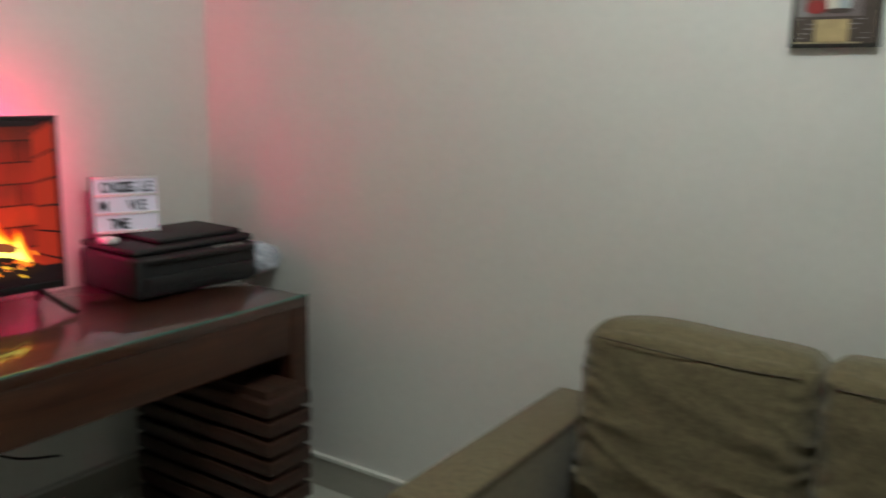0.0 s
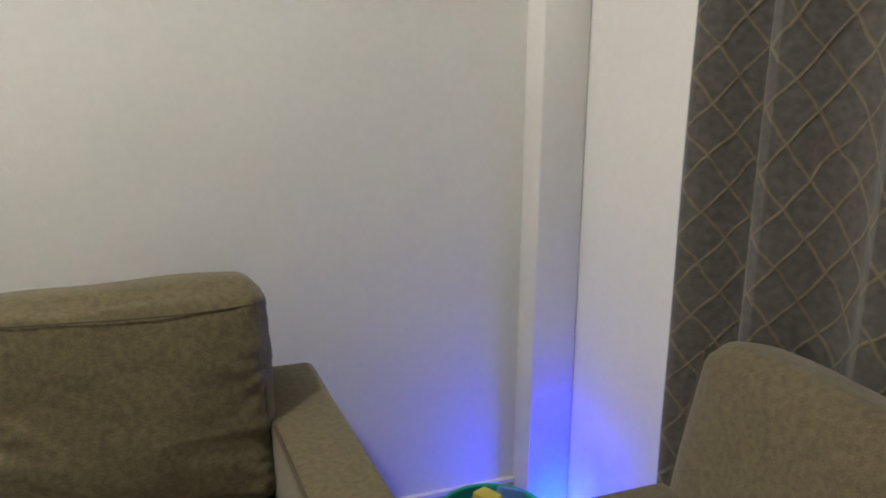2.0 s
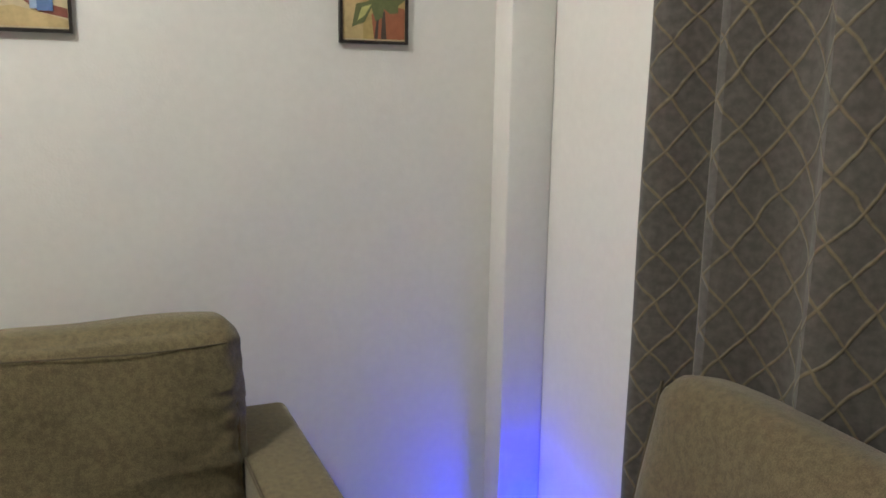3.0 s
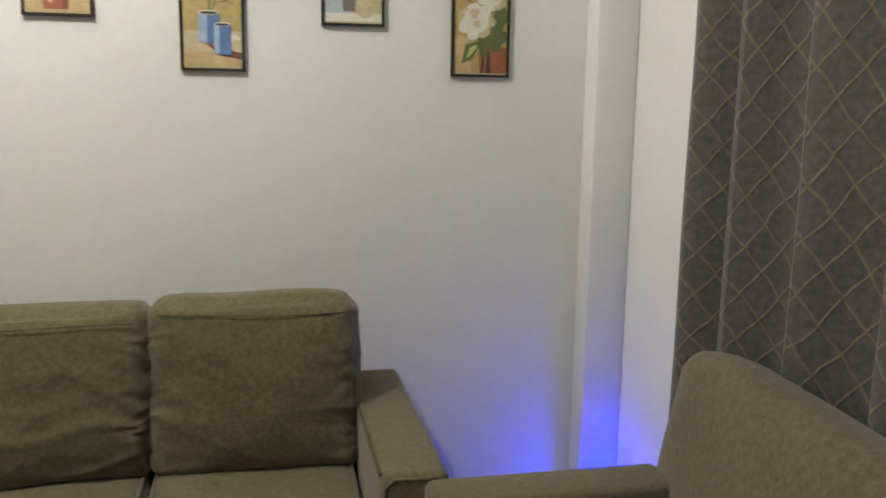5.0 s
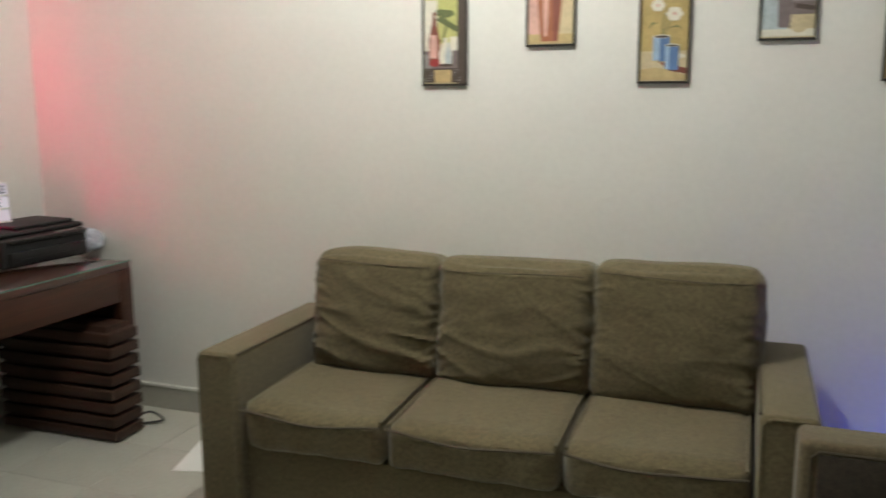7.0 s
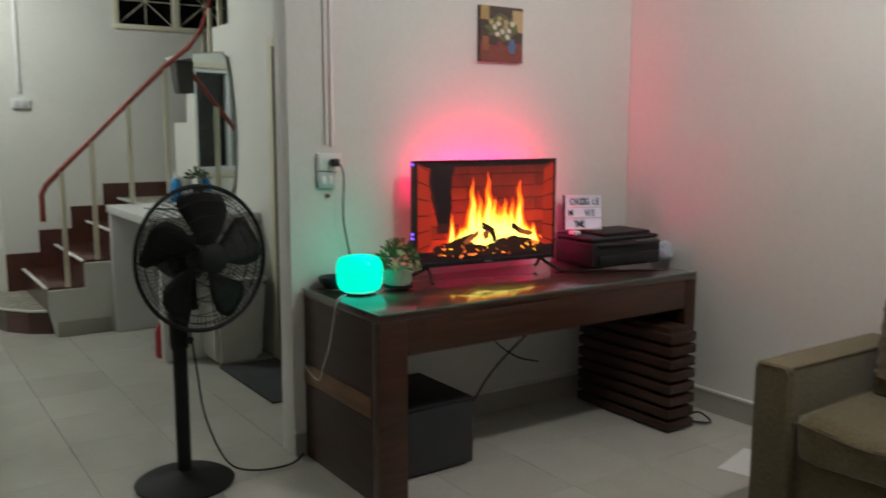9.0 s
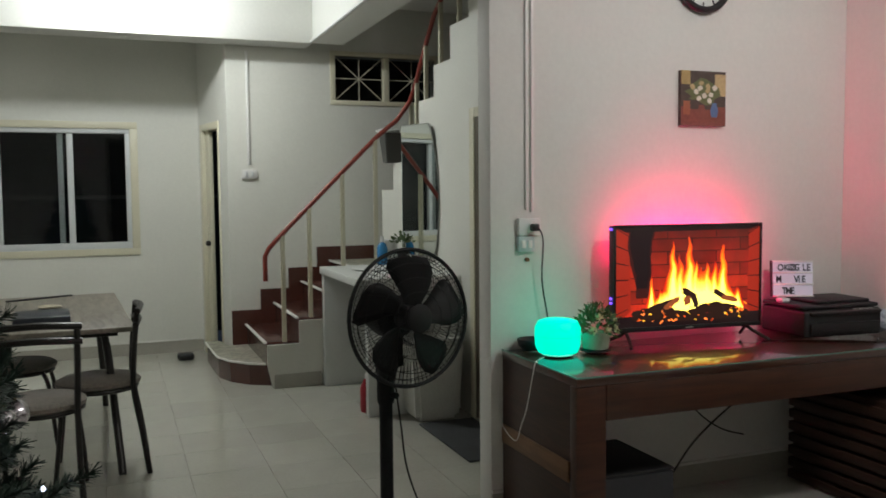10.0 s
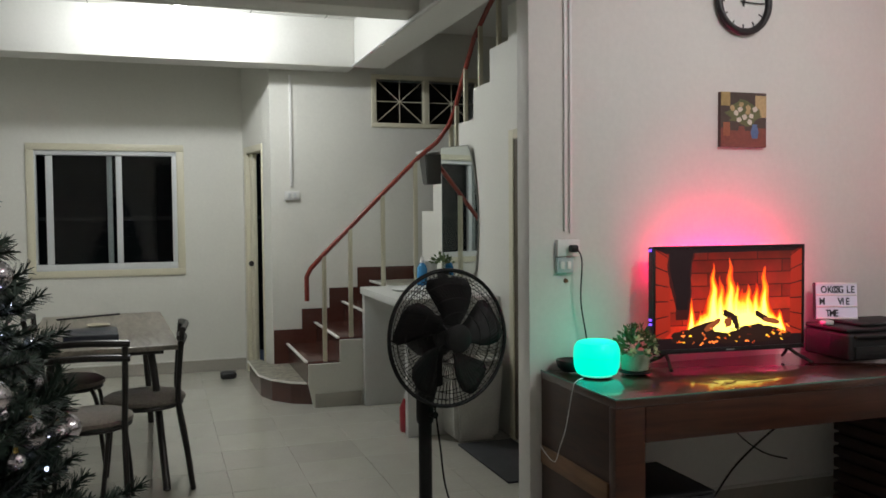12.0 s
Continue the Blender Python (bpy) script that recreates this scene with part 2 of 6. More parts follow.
def flat(bm, outline, depth, m):
    """A slab of that outline in a plane, moved by m."""
    lo = [bm.verts.new(m @ Vector((x, y, 0))) for x, y in outline]
    hi = [bm.verts.new(m @ Vector((x, y, depth))) for x, y in outline]
    bm.faces.new(lo[::-1])
    bm.faces.new(hi)
    for i in range(len(lo)):
        j = (i + 1) % len(lo)
        bm.faces.new((lo[i], lo[j], hi[j], hi[i]))
    return bm


def puffy(size, cuts=(14, 8, 12), edge=0.05, bulge=0.03, wrinkle=None):
    """A stuffed cushion round its middle: rounded edges, swollen faces, wrinkles by a function of the point."""
    sx, sy, sz = [s / 2 for s in size]
    bm = bmesh.new()
    seen = {}

    def vert(u, v, w):
        key = (round(u, 5), round(v, 5), round(w, 5))
        if key not in seen:
            p = Vector((u * sx, v * sy, w * sz))
            core = Vector([max(-s + edge, min(s - edge, c)) for c, s in zip(p, (sx, sy, sz))])
            d = p - core
            if d.length > 1e-9:
                p = core + d.normalized() * min(edge, max(abs(c) for c in d)) if sum(abs(c) > 1e-9 for c in d) > 1 else p
            p.x += math.copysign(bulge * 0.35 * (1 - v * v) * (1 - w * w), u) * (abs(u) > 0.99)
            p.y += math.copysign(bulge * (1 - u**4) * (1 - w**4), v) * (abs(v) > 0.99)
            p.z += math.copysign(bulge * 0.6 * (1 - u**4) * (1 - v * v), w) * (abs(w) > 0.99)
            if wrinkle:
                p += wrinkle(u, v, w, p)
            seen[key] = bm.verts.new(p)
        return seen[key]

    nx, ny, nz = cuts
    for axis, (na, nb) in ((0, (ny, nz)), (1, (nx, nz)), (2, (nx, ny))):
        for s in (-1, 1):
            for i in range(na):
                for j in range(nb):
                    quad = []
                    for di, dj in ((0, 0), (1, 0), (1, 1), (0, 1)):
                        a, b = -1 + 2 * (i + di) / na, -1 + 2 * (j + dj) / nb
                        quad.append(vert(s, a, b) if axis == 0 else vert(a, s, b) if axis == 1 else vert(a, b, s))
                    try:
                        bm.faces.new(quad)
                    except ValueError:
                        pass
    bmesh.ops.recalc_face_normals(bm, faces=bm.faces)
    return bm


def mesh_of(name, bm, mat, smooth=True):
    me = bpy.data.meshes.new(name)
    bmesh.ops.recalc_face_normals(bm, faces=bm.faces)
    bm.to_mesh(me)
    bm.free()
    me.materials.append(mat)
    if smooth:
        me.polygons.foreach_set("use_smooth", [True] * len(me.polygons))
        me.set_sharp_from_angle(angle=radians(38))
    return me


def part(name, bm, mat, parent, label="", smooth=True):
    ob = new(name, mesh_of(name, bm, mat, smooth))
    ob.parent = parent
    top = parent
    while top.parent:
        top = top.parent
    if parent.type == "EMPTY":
        ob.matrix_parent_inverse = Matrix.Translation(-Vector(parent.location))
    if label:
        ob["label"] = label
    return ob


def thing(name, label, category, place=(0, 0, 0), group="", kind=""):
    ob = new(name)
    ob.empty_display_size = 0.1
    ob.location = place
    return tagged(ob, label, category, group, kind)


def solid(name, bm, mat, label, category="", kind="", group="", smooth=True):
    return tagged(new(name, mesh_of(name, bm, mat, smooth)), label, category, group, kind)


# ---- large structure ----
XR, YS, XT = 1.70, 2.205, -2.428  # window wall, sofa wall, television wall
X_BACK, X_ST, Y_ST = -7.127, -6.3, 0.80  # far dining wall, stair wall, wall under the upper flight
Z_C = 3.05
Y_NEAR = -3.6

solid("floor", one_box(X_BACK - 0.1, XR + 0.1, Y_NEAR - 0.1, YS + 0.1, -0.1, -0.004), M_GROUT, "grout bed under cream glazed floor tiles", "floor", "structure")
solid("wall_north", one_box(XT - 0.13, XR + 0.12, YS, YS + 0.12, 0, Z_C), M_WALL, "off-white painted plaster wall behind the sofa", "wall", "structure")
solid("wall_pillar", one_box(1.568, XR, 2.106, YS, 0, Z_C, bevel=0.006), M_WALL, "off-white plastered corner pillar", "pillar", "structure")
solid("wall_television", one_box(XT - 0.125, XT, 0.2, YS, 0, Z_C, bevel=0.004), M_WALL, "off-white painted wall behind the television", "wall", "structure")
# window wall behind the curtain, with its opening
bm = bmesh.new()
box(bm, XR, XR + 0.12, 1.45, YS, 0, Z_C)
box(bm, XR, XR + 0.12, Y_NEAR, -1.2, 0, Z_C)
box(bm, XR, XR + 0.12, -1.2, 1.45, 0, 0.6)
box(bm, XR, XR + 0.12, -1.2, 1.45, 2.3, Z_C)
solid("wall_east", bm, M_WALL, "off-white painted wall with a curtained window", "wall", "structure")
solid("wall_south", one_box(X_BACK, XR + 0.12, Y_NEAR - 0.12, Y_NEAR, 0, Z_C), M_WALL, "off-white painted plaster wall", "wall", "structure")
solid("ceiling", one_box(X_BACK - 0.1, XR + 0.12, Y_NEAR - 0.1, YS + 0.1, Z_C, Z_C + 0.1), M_CEIL, "white painted ceiling", "ceiling", "structure")
bm = bmesh.new()
for y in (-2.4, -1.8, -1.2, -0.6, 0.0):
    box(bm, -6.0, -4.42, y - 0.004, y + 0.004, Z_C - 0.004, Z_C + 0.01)
for x in (-5.4, -4.8):
    box(bm, x - 0.004, x + 0.004, -3.5, 0.22, Z_C - 0.003, Z_C + 0.01)
solid("ceiling_joints", bm, M_GREYTILE, "grey joints between white ceiling panels", "ceiling", "structure")

# far dining wall with the sliding window's opening
WY0, WY1, WZ0, WZ1 = -2.34, -1.165, 0.965, 2.02
bm = bmesh.new()
box(bm, X_BACK - 0.12, X_BACK, WY1, -0.45, 0, Z_C)
box(bm, X_BACK - 0.12, X_BACK, Y_NEAR, WY0, 0, Z_C)
box(bm, X_BACK - 0.12, X_BACK, WY0, WY1, 0, WZ0)
box(bm, X_BACK - 0.12, X_BACK, WY0, WY1, WZ1, Z_C)
solid("wall_west", bm, M_WALL_FAR, "off-white painted dining wall with a sliding window", "wall", "structure")

# short slanting wall with the narrow door, between the dining wall and the stair wall
A, B = Vector((X_BACK, -0.575, 0)), Vector((X_ST, -0.425, 0))
slant = Matrix.Translation(A) @ Matrix.Rotation(math.atan2(B.y - A.y, B.x - A.x), 4, "Z")
LEN = (B - A).length


def slanted(x0, x1, y0, y1, z0, z1, bevel=0.0):
    b = one_box(x0, x1, y0, y1, z0, z1, bevel=bevel)
    bmesh.ops.transform(b, matrix=slant, verts=b.verts)
    return b


bm = slanted(0.0, 0.08, 0, 0.1, 0, Z_C)
for a in ((0.62, LEN, 0, 0.1, 0, Z_C), (0.08, 0.62, 0, 0.1, 2.05, Z_C)):
    tmp = bpy.data.meshes.new("tmp")
    b = slanted(*a)
    b.to_mesh(tmp)
    b.free()
    bm.from_mesh(tmp)
    bpy.data.meshes.remove(tmp)
solid("wall_door_side", bm, M_WALL_FAR, "off-white painted wall with a narrow doorway", "wall", "structure")
door_frame = thing("door_1", "open doorway with a cream painted wooden frame, dark inside", "door", slant @ Vector((0.35, 0, 0)), kind="structure")
part("jamb", slanted(0.075, 0.14, -0.012, 0.09, 0, 2.06, 0.004), M_CREAM, door_frame)
part("jamb", slanted(0.605, 0.625, -0.012, 0.09, 0, 2.06, 0.004), M_CREAM, door_frame)
part("lintel", slanted(0.14, 0.605, -0.012, 0.09, 2.0, 2.06, 0.004), M_CREAM, door_frame)
part("door_leaf", slanted(0.15, 0.25, 0.02, 0.055, 0.01, 2.0, 0.003), M_CREAM, door_frame, "cream painted door leaf")
part("door_knob", ball(bmesh.new(), slant @ Vector((0.23, 0.0, 1.0)), 0.025), M_GREY_METAL, door_frame, "dark metal knob")
# added wall; the darkness inside the doorway is its colour
solid("wall_store", slanted(-0.2, LEN - 0.14, 0.9, 0.95, 0, Z_C), M_ROOM_DARKNESS, "wall behind the doorway, coloured near-black as the room's darkness", "wall", "structure")

# stair wall with the high grille window
SY0, SY1, SZ0, SZ1 = 0.50, 1.42, 2.24, 2.62
bm = bmesh.new()
box(bm, X_ST - 0.14, X_ST, -0.425, SY0, 0, Z_C)
box(bm, X_ST - 0.14, X_ST, SY1, 2.3, 0, Z_C)
box(bm, X_ST - 0.14, X_ST, SY0, SY1, 0, SZ0)
box(bm, X_ST - 0.14, X_ST, SY0, SY1, SZ1, Z_C)
solid("wall_stairs", bm, M_WALL_FAR, "off-white painted stair wall with a high grille window", "wall", "structure")
solid("wall_stairs_end", one_box(X_ST - 0.14, XT - 0.1, 2.3, 2.4, 0, 4.6), M_WALL_FAR, "off-white wall at the far side of the stairwell", "wall", "structure")

# beams
solid("beam_far", one_box(-6.28, -6.0, Y_NEAR, 0.24, 2.66, Z_C, bevel=0.004), M_CEIL, "white painted ceiling beam over the stair foot", "beam", "structure")
solid("beam_side", one_box(-6.0, XT - 0.12, 0.24, 0.50, 2.66, Z_C, bevel=0.004), M_CEIL, "white painted ceiling beam along the stairwell", "beam", "structure")
solid("beam_near", one_box(-4.42, -4.15, Y_NEAR, 0.24, 2.70, Z_C, bevel=0.004), M_WALL_FAR, "off-white painted ceiling beam across the dining room", "beam", "structure")

# wall under the upper flight: a stepped upper edge
bm = bmesh.new()
RUN, RISE = 0.315, 0.215
outline = [(XT - 0.13, 0.0), (-5.95, 0.0), (-5.95, 1.46)]
for k in range(9):
    x = -5.95 + RUN * (k + 1)
    z = 1.46 + 0.215 * k
    outline += [(x, z), (x, z + 0.215)]
outline += [(XT - 0.13, outline[-1][1])]
flat(bm, [(a, b) for a, b in outline], 0.1, Matrix(((1, 0, 0, 0), (0, 0, 1, Y_ST), (0, 1, 0, 0), (0, 0, 0, 1))))
solid("wall_under_stairs", bm, M_WALL_FAR, "white painted wall with a stepped edge under the upper stairs", "wall", "structure")
under_door = thing("door_2", "cream framed door under the stairs", "door", (-3.9, Y_ST, 0), kind="structure")
part("jamb", one_box(-4.02, -3.95, Y_ST - 0.02, Y_ST - 0.002, 0, 1.96, bevel=0.003), M_CREAM, under_door)
part("lintel", one_box(-3.95, -3.1, Y_ST - 0.02, Y_ST - 0.002, 1.90, 1.96, bevel=0.003), M_CREAM, under_door)
part("door_leaf", one_box(-3.95, -3.1, Y_ST - 0.012, Y_ST - 0.003, 0.01, 1.90), material("olive_brown_door", (0.11, 0.09, 0.06), rough=0.5, vary=0.2, fine=60, bump=0.1), under_door, "olive-brown door leaf")

# skirting along the walls, grey tile with a pale rim
for name, a in (
    ("baseboard_north", (XT, 1.568, YS - 0.012, YS)),
    ("baseboard_television", (XT, XT + 0.012, 0.2, YS - 0.012)),
    ("baseboard_west", (X_BACK, X_BACK + 0.012, Y_NEAR, -0.575)),
):
    base = thing(name, "grey tile skirting with a pale top rim", "skirting", (a[0], a[2], 0), kind="structure")
    part("skirting_tile", one_box(*a, 0, 0.105), M_SKIRT, base)
    long_x = a[1] - a[0] > a[3] - a[2]
    part("rim", one_box(a[0], a[1] + (0 if long_x else 0.004), a[2] - (0.004 if long_x else 0), a[3], 0.105, 0.117), M_SKIRT_RIM, base, "pale rim")

# an old plaster scar on the sofa wall
for x, z, w, h in ((0.25, 1.066, 0.050, 0.006), (0.235, 0.985, 0.030, 0.012)):
    scar = bmesh.new()
    bmesh.ops.create_uvsphere(scar, u_segments=20, v_segments=10, radius=1.0)
    for v in scar.verts:
        v.co = Vector((x + w * v.co.x * (1 + 0.3 * noise.noise(v.co * 2)), YS + 0.0008 * v.co.y, z + h * v.co.z + 0.012 * v.co.x + 0.004 * noise.noise(v.co * 3)))
    solid("wall_scar", scar, M_WALL, "small raised plaster scar on the painted wall", "wall", "structure")

# ---- sofa ----
SEAT_X = (-0.81, -0.285, 0.275, 0.805)
sofa = thing("sofa", "three-seat olive-brown fabric sofa with loose back cushions", "sofa", (0, 1.75, 0))
part("base", one_box(-0.82, 0.81, 1.40, 2.12, 0.03, 0.275, bevel=0.015), M_SOFA, sofa)
part("back_frame", one_box(-0.82, 0.81, 1.98, 2.13, 0.275, 0.74, bevel=0.03, segments=4), M_SOFA, sofa)


for x0, x1 in ((-0.965, -0.812), (0.808, 0.965)):
    arm_part = part("armrest", one_box(x0, x1, 1.345, 2.12, 0.03, 0.600, bevel=0.022, segments=4), M_SOFA, sofa)
    rim = [(x0 + 0.012, 1.347, 0.05), (x0 + 0.012, 1.347, 0.573), (x0 + 0.03, 1.347, 0.591), (x1 - 0.03, 1.347, 0.591), (x1 - 0.012, 1.347, 0.573), (x1 - 0.012, 1.347, 0.05)]
    part("piping", tube(bmesh.new(), rim, 0.004, 6), M_SOFA, arm_part)
    inner = x1 - 0.004 if x0 < 0 else x0 + 0.004
    part("piping", tube(bmesh.new(), [(inner, 1.37, 0.596), (inner, 2.1, 0.596)], 0.0045, 6), M_SOFA_DARK, arm_part, "dark seam")
for x in (-0.92, 0.92):
    for y in (1.40, 2.05):
        part("foot", cone(bmesh.new(), (x, y, 0), (x, y, 0.03), 0.022, 0.026, 12), M_BLACK_MATT, sofa, "black plastic foot")


def seat_wrinkle(seed):
    def f(u, v, w, p):
        n1 = noise.noise(Vector((p.x * 5 + seed, p.y * 4, p.z * 6)))
        sag = -0.012 * (1 - u * u) * (1 - v * v) if w > 0.9 else 0.0
        front = 0.006 * math.sin(p.x * 42 + seed + 3 * n1) * max(0.0, -v) ** 6 * (w < 0.6)
        return Vector((0, front, 0.010 * n1 + sag))

    return f


for k in range(3):
    x0, x1 = SEAT_X[k], SEAT_X[k + 1]
    w = x1 - x0
    cushion = puffy((w - 0.010, 0.60, 0.165), (18, 16, 8), edge=0.042, bulge=0.016, wrinkle=seat_wrinkle(k * 3.1))
    tilt = pose((x0 + x1) / 2, 1.655, 0.362, 2.0, 0, 0)
    bmesh.ops.transform(cushion, matrix=tilt, verts=cushion.verts)
    c = part("seat_cushion", cushion, M_SOFA, sofa)
    line = [(x0 + 0.012 + (w - 0.024) * t, 1.346 - 0.012 * math.sin(math.pi * t), 0.414 - 0.016 * math.sin(math.pi * t) + 0.003 * math.sin(9 * t + k)) for t in [i / 14 for i in range(15)]]
    part("piping", tube(bmesh.new(), line, 0.0045, 6), M_SOFA_DARK, c, "dark seam piping")
    for side in (x0 + 0.016, x1 - 0.016):
        part("piping", tube(bmesh.new(), [(side, 1.37 + 0.42 * t, 0.424 + 0.018 * t) for t in [i / 8 for i in range(9)]], 0.005, 6), M_SOFA, c)


def back_wrinkle(seed, deep, topdip):
    def f(u, v, w, p):
        n1 = noise.noise(Vector((p.x * 4 + seed, p.z * 5, seed)))
        n2 = noise.noise(Vector((p.x * 11 + seed, p.z * 15, 2 * seed)))
        side = abs(u) ** 3
        gather = 0.0055 * abs(u) ** 5 * math.sin(p.z * 120 + 9 * n2 + seed) * (v < 0)
        n3 = noise.noise(Vector((p.x * 3.2 + 2 * seed, p.z * 13 + 3 * p.x * math.sin(seed), seed)))
        n4 = noise.noise(Vector((p.x * 2.6 - seed, p.z * 9 - 4 * p.x * math.cos(2 * seed), 3 * seed)))
        r3, r4 = max(0.0, 1 - abs(n3) * 4.2), max(0.0, 1 - abs(n4) * 5.0)
        folds = -deep * (1.5 * r3 * r3 * (3 - 2 * r3) * (0.30 + 0.70 * u * u) + 0.9 * r4 * r4 * (3 - 2 * r4)) * min(1.0, max(0.0, 0.75 - w)) * (v < -0.9)
        seam = -0.0016 * math.exp(-(((w - 0.83) / 0.030) ** 2)) * (v < -0.9)
        return Vector((0.006 * n2 * side, gather + folds - seam + 0.012 * n1 + 0.004 * n2, 0.010 * n1 + topdip * (u * u - 0.4) * (w > 0.9)))

    return f


BACKS = ((-0.775, -0.272, 0.855, 0.010, 1.7, -0.010), (-0.280, 0.282, 0.850, 0.0065, 4.4, 0.014), (0.274, 0.818, 0.870, 0.005, 8.1, 0.004))
for x0, x1, top, deep, seed, dip in BACKS:
    h = top - 0.405
    cushion = puffy((x1 - x0, 0.20, h), (56, 8, 56), edge=0.045, bulge=0.030, wrinkle=back_wrinkle(seed, deep, dip))
    bmesh.ops.transform(cushion, matrix=pose((x0 + x1) / 2, 1.905, 0.405 + h / 2 + 0.008, -9, 0, 0), verts=cushion.verts)
    c = part("back_cushion", cushion, M_SOFA, sofa)
    lean = pose((x0 + x1) / 2, 1.905, 0.405 + h / 2 + 0.008, -9, 0, 0)
    ww = x1 - x0 - 0.07
    seam = []
    for i in range(21):
        t = i / 20
        seam.append(lean @ Vector((-ww / 2 + ww * t, -0.1085 - 0.013 * (1 - (2 * t - 1) ** 4), h / 2 * 0.83 + 0.005 * math.sin(4 * t + seed))))
    part("seam", tube(bmesh.new(), seam, 0.0018, 6), M_SOFA_DARK, c, "dark stitched seam")
    for sx in (-1, 1):
        edge = [lean @ Vector((sx * ((x1 - x0) / 2 - 0.018), -0.082 - 0.012 * math.sin(math.pi * t), -h / 2 + 0.03 + (h - 0.11) * t)) for t in [i / 12 for i in range(13)]]
        part("piping", tube(bmesh.new(), edge, 0.004, 6), M_SOFA, c)

# ---- armchair ----
chair = thing("armchair", "olive-brown fabric armchair with a tall padded back", "armchair", (1.25, 0.9, 0))


def rounded_arm(y0, y1):
    return one_box(0.90, 1.44, y0, y1, 0.03, 0.60, bevel=0.022, segments=4)


far_arm = part("armrest", rounded_arm(1.20, 1.335), M_CHAIR_CLOTH, chair)
panel = [(0.93, 1.199, 0.30), (0.93, 1.199, 0.560), (0.945, 1.199, 0.576), (1.40, 1.199, 0.576)]
part("piping", tube(bmesh.new(), panel, 0.004, 6), M_SOFA_DARK, far_arm, "dark seam")
# the shade on the arm's inner face is put into this darker fabric colour
part("inner_panel", one_box(0.945, 1.50, 1.194, 1.201, 0.25, 0.570, bevel=0.003), fabric("armchair_shaded_fabric", (0.042, 0.032, 0.022)), far_arm, "brown inner panel, darkened in colour for the arm's shade")
part("armrest", rounded_arm(0.42, 0.555), M_CHAIR_CLOTH, chair)
part("base", one_box(0.92, 1.56, 0.555, 1.20, 0.03, 0.28, bevel=0.015), M_CHAIR_CLOTH, chair)
cushion = puffy((0.56, 0.635, 0.16), (12, 12, 6), edge=0.035, bulge=0.015, wrinkle=seat_wrinkle(5.5))
bmesh.ops.transform(cushion, matrix=pose(1.19, 0.878, 0.362), verts=cushion.verts)
part("seat_cushion", cushion, M_CHAIR_CLOTH, chair)
cushion = puffy((0.16, 0.915, 0.50), (8, 24, 20), edge=0.06, bulge=0.016, wrinkle=lambda u, v, w, p: Vector((0.006 * noise.noise(p * 6), 0, 0.006 * noise.noise(p * 4) - 0.016 * abs(v) ** 5 * (w > 0.5))))
bmesh.ops.transform(cushion, matrix=pose(1.474, 0.872, 0.632, 0, 11, -5), verts=cushion.verts)
back = part("back_cushion", cushion, M_CHAIR_CLOTH, chair)
lean = pose(1.474, 0.872, 0.632, 0, 11, -5)
part("piping", tube(bmesh.new(), [lean @ Vector((-0.055, 0.452, -0.24 + 0.45 * i / 10)) for i in range(11)], 0.004, 6), M_SOFA_DARK, back, "dark seam")
for x in (0.95, 1.52):
    for y in (0.5, 1.26):
        part("foot", cone(bmesh.new(), (x, y, 0), (x, y, 0.03), 0.022, 0.026, 12), M_BLACK_MATT, chair, "black plastic foot")

# ---- curtain ----


